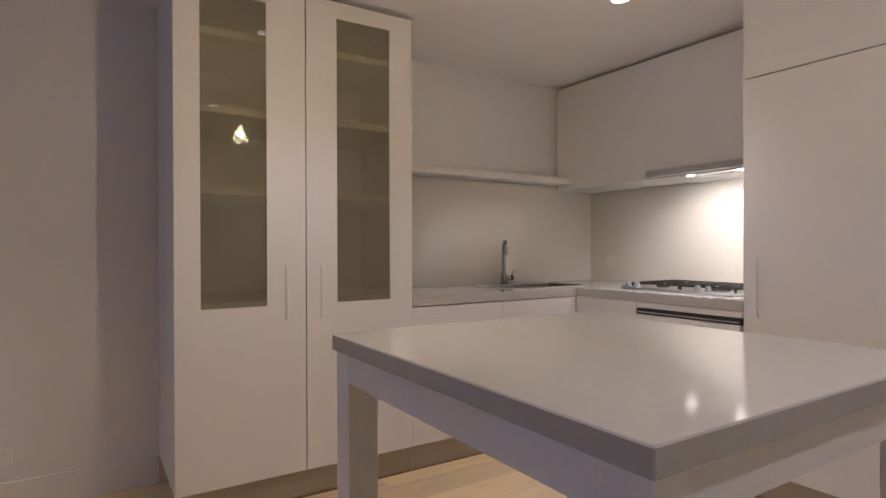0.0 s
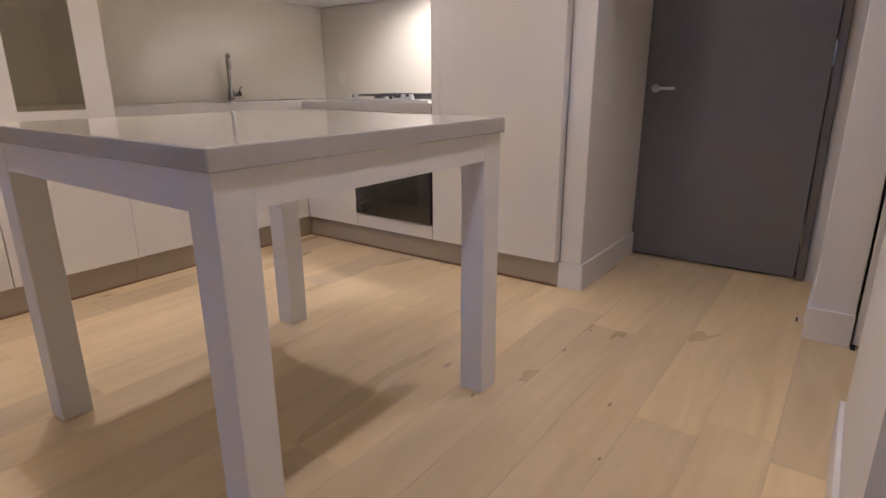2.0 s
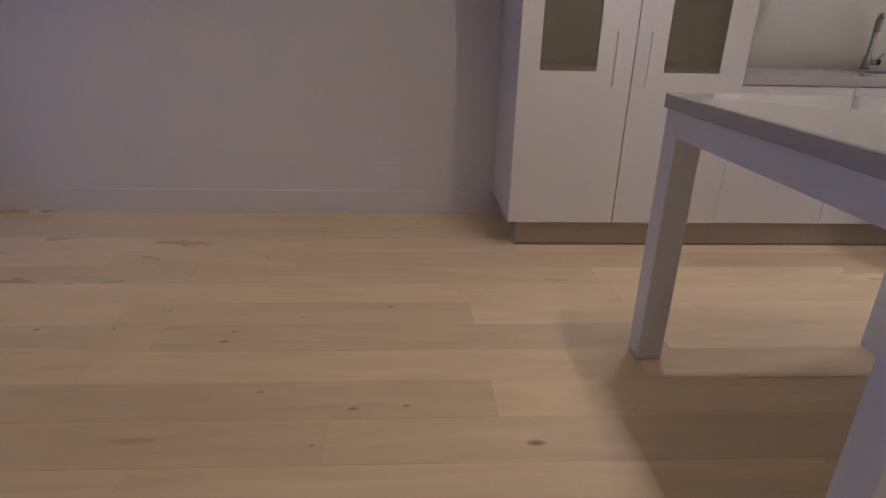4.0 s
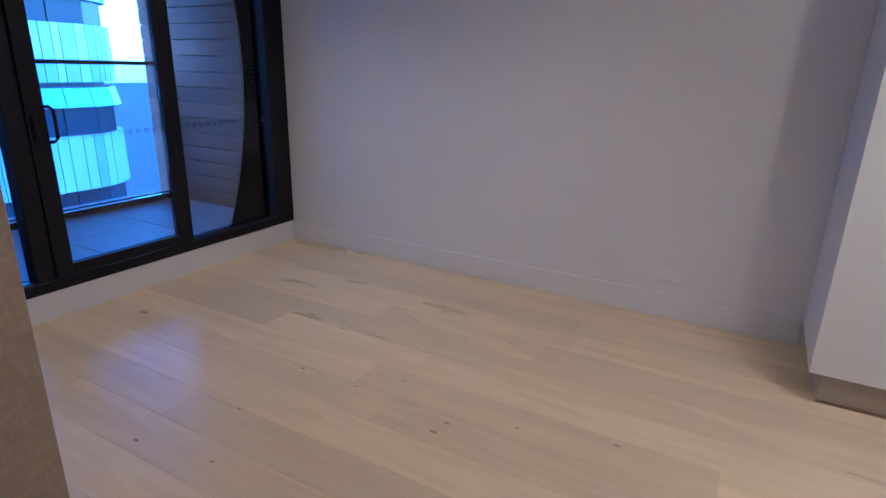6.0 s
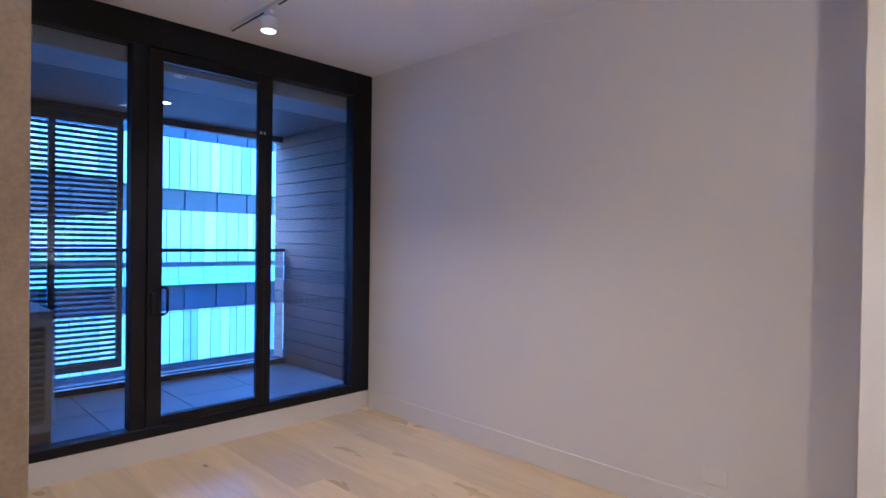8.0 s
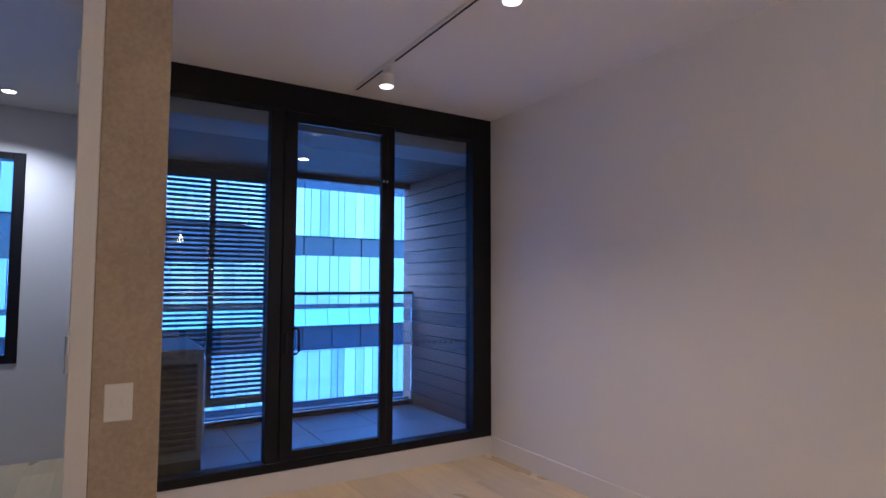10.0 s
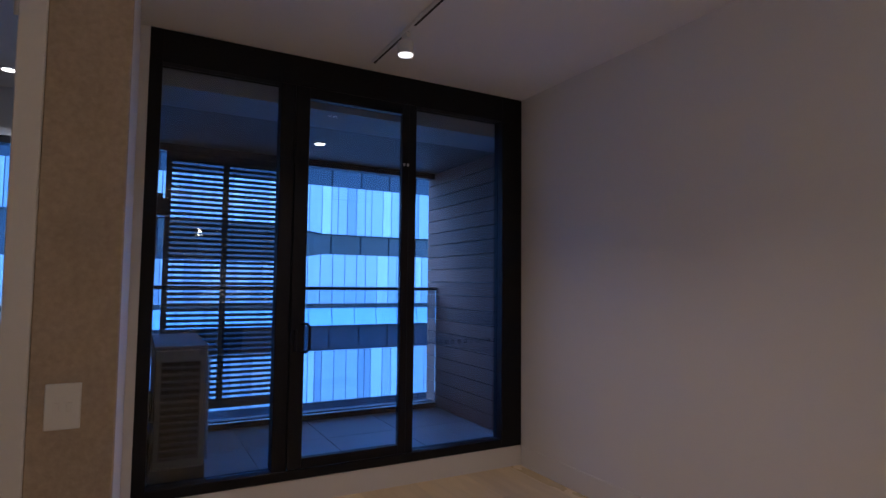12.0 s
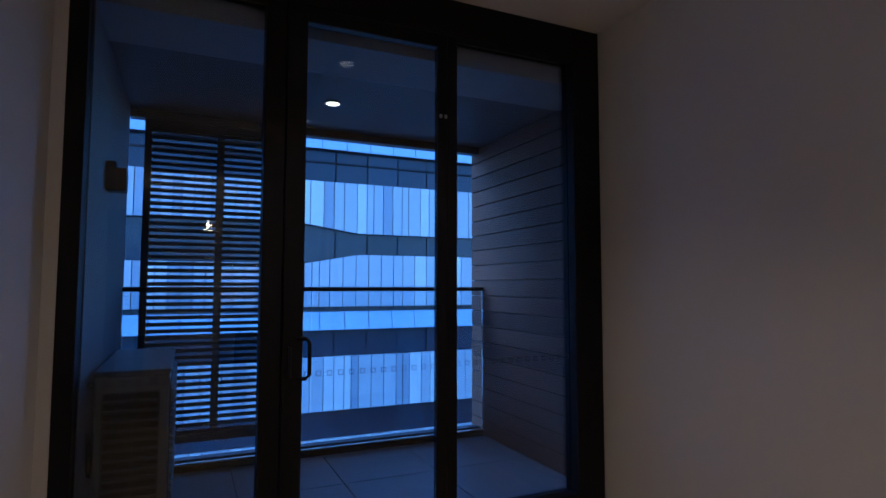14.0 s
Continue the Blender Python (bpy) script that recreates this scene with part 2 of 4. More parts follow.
FROST = pane_glass("grey_green_frosted_glass", (0.93, 0.91, 0.82), milk=0.27, milk_color=(0.46, 0.43, 0.33), ior=1.45, rough=0.01)
PANEL_W = noisy("white_facade_panel", (0.78, 0.74, 0.68), 0.45, vary=0.06, scale=0.3, fine=8, bump=0.0, per_object=0.4)
PANEL_M = noisy("pale_grey_facade_panel", (0.56, 0.555, 0.55), 0.45, vary=0.08, scale=0.3, fine=8, bump=0.0, per_object=0.6)
PANEL_D = noisy("grey_facade_panel", (0.37, 0.39, 0.42), 0.45, vary=0.08, scale=0.3, fine=8, bump=0.0, per_object=0.6)
PANEL_G = noisy("pale_spandrel_glass", (0.50, 0.62, 0.70), 0.2, vary=0.06, scale=0.3, fine=8, bump=0.0, per_object=0.6)
FACADE = noisy("facade_core", (0.10, 0.11, 0.125), 0.6, vary=0.1, scale=0.5, fine=8, bump=0.0)
FARGLASS = noisy("dark_office_glass", (0.026, 0.036, 0.05), 0.15, vary=0.6, scale=0.5, fine=3, bump=0.0, per_object=1.0, spec=0.3)
GROUND = noisy("asphalt", (0.05, 0.05, 0.052), 0.9, vary=0.2, scale=0.5, fine=20, bump=0.1)
LIT = glowing("lit_lamp_lens", (1.0, 0.93, 0.85), 14)
LITSPOT = glowing("lit_spot_lens", (1.0, 0.93, 0.85), 3.2)
LITHOOD = glowing("lit_hood_lens", (1.0, 0.93, 0.85), 18)
LITBULB = glowing("lit_bulb_tube", (1.0, 0.86, 0.52), 30)
DECAL = noisy("grey_frit_decal", (0.08, 0.085, 0.09), 0.6, vary=0.02, scale=8, fine=60, bump=0.0)

# ---- building blocks ----
BASE = {}
SITE = Matrix.Identity(4)
LIVING, KITCHEN = 1.08, 0.22


def site(scale=1.0, shift=0.0):
    """The size of the measure in which the next things are given, and where their origin lies along x."""
    global SITE
    SITE = Matrix.Translation((shift, 0, 0)) @ Matrix.Diagonal((scale, scale, scale, 1))




def box(bm, x0, x1, y0, y1, z0, z1, bevel=0.0, seg=1):
    m = Matrix.Translation(((x0 + x1) / 2, (y0 + y1) / 2, (z0 + z1) / 2)) @ Matrix.Diagonal((abs(x1 - x0), abs(y1 - y0), abs(z1 - z0), 1))
    made = bmesh.ops.create_cube(bm, size=1.0, matrix=m)["verts"]
    if bevel:
        edges = {e for v in made for e in v.link_edges}
        bmesh.ops.bevel(bm, geom=list(edges), offset=bevel, segments=seg, affect="EDGES", profile=0.5)
    return bm


def boxes(rows, bevel=0.0):
    bm = bmesh.new()
    for r in rows:
        box(bm, *r, bevel=bevel)
    return bm


def one(x0, x1, y0, y1, z0, z1, bevel=0.0, seg=1):
    return box(bmesh.new(), x0, x1, y0, y1, z0, z1, bevel, seg)


def rod(bm, a, b, r, seg=16, r2=None):
    a, b = Vector(a), Vector(b)
    q = (b - a).to_track_quat("Z", "Y").to_matrix().to_4x4()
    bmesh.ops.create_cone(bm, cap_ends=True, segments=seg, radius1=r, radius2=r if r2 is None else r2, depth=(b - a).length,
                          matrix=Matrix.Translation((a + b) / 2) @ q)
    return bm


def tube(bm, pts, r, seg=12, closed=False):
    """A round tube along a line of points."""
    pts = [Vector(p) for p in pts]
    rings = []
    n = len(pts)
    for i, p in enumerate(pts):
        a = pts[(i - 1) % n] if closed or i else pts[0]
        b = pts[(i + 1) % n] if closed or i < n - 1 else pts[-1]
        d = (b - a).normalized()
        up = Vector((0, 0, 1)) if abs(d.z) < 0.9 else Vector((1, 0, 0))
        u = d.cross(up).normalized()
        v = d.cross(u)
        rings.append([bm.verts.new(p + r * (math.cos(2 * math.pi * k / seg) * u + math.sin(2 * math.pi * k / seg) * v)) for k in range(seg)])
    for i in range(n if closed else n - 1):
        s, t = rings[i], rings[(i + 1) % n]
        for k in range(seg):
            bm.faces.new((s[k], s[(k + 1) % seg], t[(k + 1) % seg], t[k]))
    if not closed:
        bm.faces.new(list(reversed(rings[0])))
        bm.faces.new(rings[-1])
    bmesh.ops.recalc_face_normals(bm, faces=bm.faces[:])
    return bm


def mesh_of(bm, name, mat, offset=(0, 0, 0), smooth=False):
    if any(offset):
        bmesh.ops.translate(bm, verts=bm.verts[:], vec=-Vector(offset))
    me = bpy.data.meshes.new(name)
    bm.to_mesh(me)
    bm.free()
    me.materials.append(mat)
    if smooth:
        me.shade_smooth()
        me.set_sharp_from_angle(angle=radians(35))
    return me


def thing(name, at, label, category, group="", kind=""):
    ob = new(name)
    at = SITE @ Vector(at)
    ob.location = at
    ob.empty_display_size = 0.05
    BASE[ob.name] = tuple(at)
    return tagged(ob, label, category, group, kind)


def part(name, bm, mat, parent, label="", smooth=False):
    """One mesh, built in world coordinates, as a part under a thing or under a part."""
    at = BASE[parent.name]
    bmesh.ops.transform(bm, matrix=SITE, verts=bm.verts[:])
    ob = new(name, mesh_of(bm, name, mat, at, smooth))
    ob.parent = parent
    BASE[ob.name] = at
    if label:
        ob["label"] = label
    return ob


def solid(name, bm, mat, label, category, group="", kind="", smooth=False):
    """A thing of one single mesh."""
    bmesh.ops.transform(bm, matrix=SITE, verts=bm.verts[:])
    ob = new(name, mesh_of(bm, name, mat, smooth=smooth))
    BASE[ob.name] = (0, 0, 0)
    return tagged(ob, label, category, group, kind)


def setting(name, bm, mat, label, category):
    return solid(name, bm, mat, label, category, kind="structure")


# ---- the shell ----
H, HK, TOP = 2.70, 2.36, 2.92
floor = setting("floor", boxes([(0.0, 6.72, -5.7, 0.0, -0.16, -0.016), (-1.62, 0.0, -5.7, -2.55, -0.16, -0.016)]), UNDER, "oak plank floor of the apartment over a dark underlay", "floor")
setting("wall_north", one(-0.11, 6.72, 0.0, 0.15, -0.16, TOP), WALL, "off-white painted plaster wall", "wall")
setting("wall_east", one(6.403, 6.62, -2.43, 0.0, -0.16, TOP), WALL, "white painted wall behind the cooktop", "wall")
setting("wall_hall_north", one(5.696, 6.72, -2.545, -2.43, -0.16, TOP, 0.004), WALL, "white painted wall end beside the entry hall", "wall")
setting("wall_entry", boxes([(6.52, 6.72, -3.53, -3.463, -0.16, TOP), (6.52, 6.72, -3.463, -2.545, 2.356, TOP)]), WALL, "white painted wall around the entry door", "wall")
setting("wall_hall_south", one(5.707, 6.72, -3.68, -3.53, -0.16, TOP, 0.004), WALL, "white painted wall end opposite the kitchen", "wall")
setting("wall_south", boxes([(1.706, 5.37, -4.05, -3.93, -0.16, TOP), (5.25, 5.37, -5.7, -4.05, -0.16, TOP)]), WALL, "white painted wall along the passage", "wall")
setting("wall_stub", boxes([(4.07, 4.92, -3.79, -3.668, -0.16, TOP), (4.07, 4.19, -3.93, -3.79, -0.16, TOP)]), WALL, "white painted wall end beside the side door", "wall")
setting("wall_back", one(-1.75, 6.72, -5.82, -5.7, -0.16, TOP), WALL, "plain white wall closing the rooms", "wall")
setting("wall_corridor", one(6.725, 6.82, -3.7, -2.4, -0.16, TOP), WALL, "plain wall closing the entry", "wall")
setting("wall_bath", one(6.60, 6.72, -5.7, -3.68, -0.16, TOP), WALL, "plain white wall closing the side passage", "wall")
setting("wall_partition", one(-0.108, 1.652, -2.737, -2.548, -0.16, TOP), WALL, "white painted partition beside the balcony window", "wall")
setting("column", one(1.652, 1.706, -2.737, -2.548, -0.16, TOP, 0.003), CONCRETE, "raw brown-grey concrete end of the partition", "column")
setting("wall_bedroom_east", boxes([(1.566, 1.706, -3.93, -3.737, -0.16, TOP), (1.566, 1.706, -3.737, -2.738, 2.29, TOP), (1.566, 1.706, -5.7, -4.05, -0.16, TOP)]), WALL, "white painted wall around the bedroom doorway", "wall")
setting("wall_bedroom_west", boxes([(-1.75, -1.62, -5.7, -2.549, -3.2, 0.745), (-1.75, -1.62, -5.7, -2.549, 2.344, TOP), (-1.75, -1.62, -3.24, -2.549, 0.745, 2.344), (-1.75, -1.62, -5.7, -5.076, 0.745, 2.344)]), WALL, "white painted wall under and beside the bedroom window", "wall")
setting("wall_balcony_south", one(-1.62, -0.109, -2.562, -2.43, -0.16, TOP), BALCWALL, "grey rendered side wall of the balcony", "wall")
setting("ceiling", boxes([(0.0, 3.30, -2.548, 0.0, H, TOP), (1.706, 3.30, -3.93, -2.548, H, TOP), (-1.62, 1.566, -5.7, -2.737, H, TOP)]), CEIL, "flat off-white painted ceiling of the living room", "ceiling")
setting("ceiling_kitchen", boxes([(3.30, 6.60, -3.93, 0.0, HK, TOP + 0.01), (5.37, 6.60, -5.7, -3.93, HK, TOP + 0.01)]), CEIL, "lower off-white ceiling over kitchen and hall", "ceiling")
setting("roof_slab", one(-1.75, 6.72, -5.82, 0.15, 2.94, 3.2), SOFFIT, "concrete slab over the apartment", "roof")

# skirtings: a board with a thin shadow line on top
def skirting(name, x0, x1, y0, y1, h=0.10):
    setting(name, one(x0, x1, y0, y1, 0.0, h, 0.002), TRIM, "white painted skirting board with a square edge", "skirting")


SKIRT = 0.138
skirting("baseboard", 0.02, 3.347, -0.014, -0.0005, SKIRT)
skirting("baseboard", 0.015, 1.706, -2.5475, -2.533, SKIRT)
skirting("baseboard", 5.682, 5.6955, -2.559, -2.431, SKIRT)
skirting("baseboard", 5.696, 6.49, -2.559, -2.5455, SKIRT)
skirting("baseboard", 5.693, 5.7065, -3.681, -3.516, SKIRT)
skirting("baseboard", 5.707, 6.49, -3.5295, -3.516, SKIRT)
skirting("baseboard", 1.72, 4.069, -3.9295, -3.915, SKIRT)
skirting("baseboard", 4.069, 4.934, -3.6675, -3.653, SKIRT)
skirting("baseboard", 4.9205, 4.934, -3.79, -3.668, SKIRT)
site(LIVING)
setting("trim_jamb", one(-0.10, 0.0, -2.3585, -2.3155, 0.13, 2.499), TRIM, "white jamb beside the balcony window", "trim")
setting("trim", one(-0.10, 0.0, -2.3585, 0.0, -0.16, 0.13, 0.002), TRIM, "white upstand under the balcony window", "trim")


# ---- the balcony window ----
def window_wall():
    w = thing("window_1", (-0.06, -1.16, 0.13), "tall black aluminium window wall with a sliding balcony door", "window", kind="structure")
    y0, y1, z0, z1 = -2.315, -0.004, 0.132, 2.498
    xf, xb = 0.004, -0.096
    part("window_frame", boxes([(xb, xf, y0, y0 + 0.06, z0, z1), (xb, xf, -0.165, y1, z0, z1), (xb, xf, y0 + 0.06, -0.165, z0, 0.185), (xb, xf, y0 + 0.06, -0.165, 2.33, z1)], 0.003), DARKFRAME, w)
    part("mullion", one(xb + 0.01, xf - 0.004, -1.655, -1.575, 0.185, 2.33, 0.003), DARKFRAME, w)
    part("mullion", one(xb + 0.01, xf - 0.004, -0.868, -0.815, 0.185, 2.33, 0.003), DARKFRAME, w)
    for a, b in ((-2.255, -1.655), (-0.815, -0.165)):
        part("pane", one(-0.058, -0.052, a, b, 0.187, 2.328), CLEAR, w)
    sash = part("sliding_door", boxes([(-0.03, 0.012, -1.574, -1.495, 0.19, 2.325), (-0.03, 0.012, -0.915, -0.869, 0.19, 2.325), (-0.03, 0.012, -1.495, -0.915, 0.19, 0.245), (-0.03, 0.012, -1.495, -0.915, 2.26, 2.325)], 0.003), DARKFRAME, w)
    part("pane", one(-0.015, -0.009, -1.495, -0.915, 0.245, 2.26), CLEAR, sash)
    h = bmesh.new()
    tube(h, [(0.010, -1.515, 0.825), (0.028, -1.485, 0.825), (0.034, -1.472, 0.84), (0.034, -1.472, 0.965), (0.028, -1.485, 0.98), (0.010, -1.515, 0.98)], 0.008, 10)
    part("handle", h, DARKFRAME, sash, "black D-shaped pull", True)
    part("lock", one(0.012, 0.026, -1.558, -1.538, 0.83, 0.95, 0.004), DARKFRAME, sash)
    for y in (-0.905, -0.880):
        part("catch", one(0.012, 0.022, y - 0.006, y + 0.006, 1.935, 1.952, 0.002), STEEL, sash, "small steel catch")
    # row of small open squares on the glass
    for a, b, x in ((-2.21, -1.68, -0.0445), (-1.475, -0.93, -0.0015), (-0.79, -0.19, -0.0445)):
        bm = bmesh.new()
        k = int((b - a) / 0.0452)
        for i in range(k + 1):
            c = a + (b - a) * i / k
            s, t = 0.0105, 0.0028
            for r in ((c - s, c + s, 0.8275, 0.8275 + t), (c - s, c + s, 0.8485 - t, 0.8485), (c - s, c - s + t, 0.8275, 0.8485), (c + s - t, c + s, 0.8275, 0.8485)):
                box(bm, x, x + 0.0008, r[0], r[1], r[2], r[3])
        part("decal", bm, DECAL, w, "row of small grey open squares on the glass")
    return w


window_wall()


def bedroom_window():
    w = thing("window_2", (-1.56, -3.85, 0.69), "black-framed bedroom window above a white sill", "window", kind="structure")
    part("window_frame", boxes([(-1.60, -1.49, -3.07, -3.0, 0.69, 2.17), (-1.60, -1.49, -4.7, -4.63, 0.69, 2.17), (-1.60, -1.49, -4.63, -3.07, 0.69, 0.75), (-1.60, -1.49, -4.63, -3.07, 2.12, 2.17)], 0.003), DARKFRAME, w)
    part("pane", one(-1.553, -1.547, -4.63, -3.07, 0.75, 2.12), CLEAR, w)


bedroom_window()


def bedroom_doorway():
    d = thing("door_frame", (1.52, -3.0, 0), "white timber frame of the bedroom doorway with steel hinges", "door frame", kind="structure")
    part("jamb", one(1.442, 1.587, -2.590, -2.5345, 0, 2.10, 0.003), TRIM, d)
    part("jamb", one(1.442, 1.587, -3.459, -3.412, 0, 2.10, 0.003), TRIM, d)
    part("head", one(1.442, 1.587, -3.459, -2.5345, 2.10, 2.119, 0.002), TRIM, d)
    for z in (0.22, 1.06, 1.86):
        hg = bmesh.new()
        box(hg, 1.545, 1.587, -2.5935, -2.5902, z - 0.05, z + 0.05)
        rod(hg, (1.590, -2.593, z - 0.05), (1.590, -2.593, z + 0.05), 0.005, 10)
        part("hinge", hg, STEEL, d, "brushed steel butt hinge")


bedroom_doorway()


# ---- the entry door ----
site(shift=KITCHEN)


def entry_door():
    d = thing("door_1", (6.30, -2.96, 0), "tall charcoal entry door, closed, in a matching frame", "door", kind="structure")
    part("frame", boxes([(6.27, 6.36, -2.510, -2.5455, 0, 2.355), (6.27, 6.36, -3.462, -3.425, 0, 2.355), (6.27, 6.36, -3.425, -2.510, 2.315, 2.355)], 0.002), JAMBGREY, d)
    leaf = part("leaf", one(6.288, 6.33, -3.418, -2.516, 0.008, 2.309, 0.002), DOORGREY, d)
    lev = bmesh.new()
    rod(lev, (6.288, -2.60, 0.985), (6.278, -2.60, 0.985), 0.023, 24)
    rod(lev, (6.278, -2.60, 0.985), (6.245, -2.60, 0.985), 0.010, 14)
    box(lev, 6.240, 6.253, -2.715, -2.590, 0.977, 0.994, 0.005, 2)
    part("handle", lev, STEEL, leaf, "satin chrome lever handle", True)
    for z in (0.25, 1.15, 2.05):
        hg = bmesh.new()
        rod(hg, (6.284, -3.422, z - 0.06), (6.284, -3.422, z + 0.06), 0.006, 10)
        part("hinge", hg, STEEL, d)


entry_door()


def side_door():
    d = thing("door_2", (5.50, -4.1, 0), "plain white flush door beside the hall wall", "door", kind="structure")
    part("leaf", one(5.492, 5.53, -4.52, -3.690, 0.012, 2.345, 0.002), LACQUER, d)
    part("guide", one(5.462, 5.50, -3.70, -3.684, 0.0, 0.010), RUBBER, d)


side_door()


# ---- the kitchen ----
def d_handle(parent, x, y, z0, z1, out, label="slim white bow handle"):
    """A bow handle; out is the way it stands off the front."""
    ox, oy = out
    bm = bmesh.new()
    tube(bm, [(x, y, z0), (x + ox * 0.7, y + oy * 0.7, z0 + 0.012), (x + ox, y + oy, z0 + 0.04), (x + ox, y + oy, z1 - 0.04), (x + ox * 0.7, y + oy * 0.7, z1 - 0.012), (x, y, z1)], 0.0036, 10)
    return part("handle", bm, LACQUER, parent, label, True)


def tall_cupboard():
    x0, x1, yb, yf, z0, z1 = 3.128, 4.240, -0.004, -0.578, 0.14, 2.335
    c = thing("display_cupboard", (x0, -0.3, 0), "tall white two-door cupboard with grey-green frosted glass", "cupboard")
    t = 0.018
    for nm, row in (("side_panel", (x0, x0 + t, yf, yb, z0, z1)), ("side_panel", (x1 - t, x1, yf, yb, z0, z1)), ("bottom_panel", (x0 + t, x1 - t, yf, yb, z0, z0 + t)), ("top_panel", (x0 + t, x1 - t, yf, yb, z1 - t, z1)), ("back_panel", (x0 + t, x1 - t, yb - 0.012, yb, z0 + t, z1 - t)), ("divider", (3.675, 3.693, yf + 0.02, yb - 0.012, z0 + t, z1 - t))):
        part(nm, one(*row), LACQUER, c)
    for z in (0.52, 0.90, 1.40, 1.75, 2.08):
        part("shelf", one(x0 + t, 3.675, -0.570, -0.02, z, z + 0.032), LACQUER, c)
        part("shelf", one(3.693, x1 - t, -0.570, -0.02, z, z + 0.032), LACQUER, c)
    for a, b, g0, g1, hx in ((x0, 3.680, 3.223, 3.510, 3.588), (3.685, x1, 3.828, 4.120, 3.750)):
        y0, y1, zb, zt = -0.60, -0.580, 0.143, 2.332
        dm = boxes([(a, g0, y0, y1, zb, zt), (g1, b, y0, y1, zb, zt), (g0, g1, y0, y1, zb, 0.903), (g0, g1, y0, y1, 2.262, zt)])
        door = part("door", dm, LACQUER, c)
        part("glass", one(g0, g1, -0.594, -0.588, 0.903, 2.262), FROST, door, "grey-green frosted glass")
        bead = 0.006
        part("bead", boxes([(g0, g0 + bead, -0.601, -0.594, 0.903, 2.262), (g1 - bead, g1, -0.601, -0.594, 0.903, 2.262), (g0 + bead, g1 - bead, -0.601, -0.594, 0.903, 0.903 + bead), (g0 + bead, g1 - bead, -0.601, -0.594, 2.262 - bead, 2.262)]), LACQUER, door)
        d_handle(door, hx, -0.60, 0.845, 1.09, (0, -0.018))
    part("kickboard", one(x0 + 0.05, x1, -0.55, -0.53, 0, z0), KICK, c)
    part("floor_bead", one(x0 + 0.05, x1, -0.560, -0.5505, 0, 0.008), BEAD, c, "thin brown bead along the floor")
    part("side_kickboard", one(x0 + 0.05, x0 + 0.066, -0.53, -0.02, 0, z0), KICK, c)
    return c


tall_cupboard()


def sink_cabinets():
    for a, b in ((4.242, 4.826), (4.828, 5.412)):
        c = thing("base_cabinet", (a, -0.3, 0), "white flush base cabinet under the sink bench", "cabinet", "kitchen base cabinets")
        part("body", one(a, b, -0.575, -0.004, 0.14, 0.845), LACQUER, c)
        part("door", one(a + 0.001, b - 0.001, -0.597, -0.577, 0.142, 0.857, 0.0015), LACQUER, c)
        part("kickboard", one(a, b + (0.05 if b > 5.4 else 0), -0.55, -0.53, 0, 0.138), KICK, c)
        part("floor_bead", one(a, b + (0.04 if b > 5.4 else 0), -0.560, -0.5505, 0, 0.008), BEAD, c, "thin brown bead along the floor")


sink_cabinets()


def oven_unit():
    c = thing("oven_cabinet", (5.75, -1.35, 0), "white base cabinet housing the built-in oven", "cabinet", "kitchen base cabinets")
    part("body", boxes([(5.437, 6.18, -0.62, -0.6, 0.14, 0.845), (5.437, 6.18, -1.655, -1.648, 0.14, 0.845), (6.0, 6.18, -1.648, -0.62, 0.14, 0.845)]), LACQUER, c)
    part("filler", one(5.413, 5.436, -1.052, -0.598, 0.142, 0.860, 0.0015), LACQUER, c)
    part("lower_panel", one(5.416, 5.436, -1.655, -1.054, 0.142, 0.222, 0.0015), LACQUER, c)
    part("upper_panel", one(5.416, 5.436, -1.655, -1.054, 0.830, 0.860, 0.0015), LACQUER, c)
    part("kickboard", one(5.464, 5.482, -2.43, -0.532, 0, 0.138), KICK, c)
    part("floor_bead", one(5.4535, 5.4635, -2.43, -0.56, 0, 0.008), BEAD, c, "thin brown bead along the floor")
    o = thing("oven", (5.70, -1.352, 0.225), "built-in black glass oven with a bar handle", "oven")
    part("body", one(5.437, 5.98, -1.645, -1.056, 0.226, 0.826), OVENBLACK, o)
    part("vent_slot", one(5.414, 5.436, -1.648, -1.056, 0.796, 0.826), GAP, o, "dark vent slot")
    part("slot_strip", one(5.409, 5.414, -1.640, -1.064, 0.806, 0.811), STEEL, o, "thin steel strip in the slot")
    part("control_panel", one(5.406, 5.436, -1.648, -1.056, 0.700, 0.794, 0.003), LACQUER, o, "white control fascia")
    d = part("door", one(5.402, 5.436, -1.648, -1.056, 0.228, 0.697, 0.004), OVENBLACK, o)
    hb = bmesh.new()
    rod(hb, (5.365, -1.60, 0.645), (5.365, -1.10, 0.645), 0.008, 12)
    for y in (-1.56, -1.14):
        rod(hb, (5.365, y, 0.645), (5.402, y, 0.645), 0.006, 10)
    part("handle", hb, STEEL, d, "brushed steel bar", True)
    part("window", one(5.4005, 5.4018, -1.56, -1.14, 0.33, 0.60), SCREEN, d)


oven_unit()


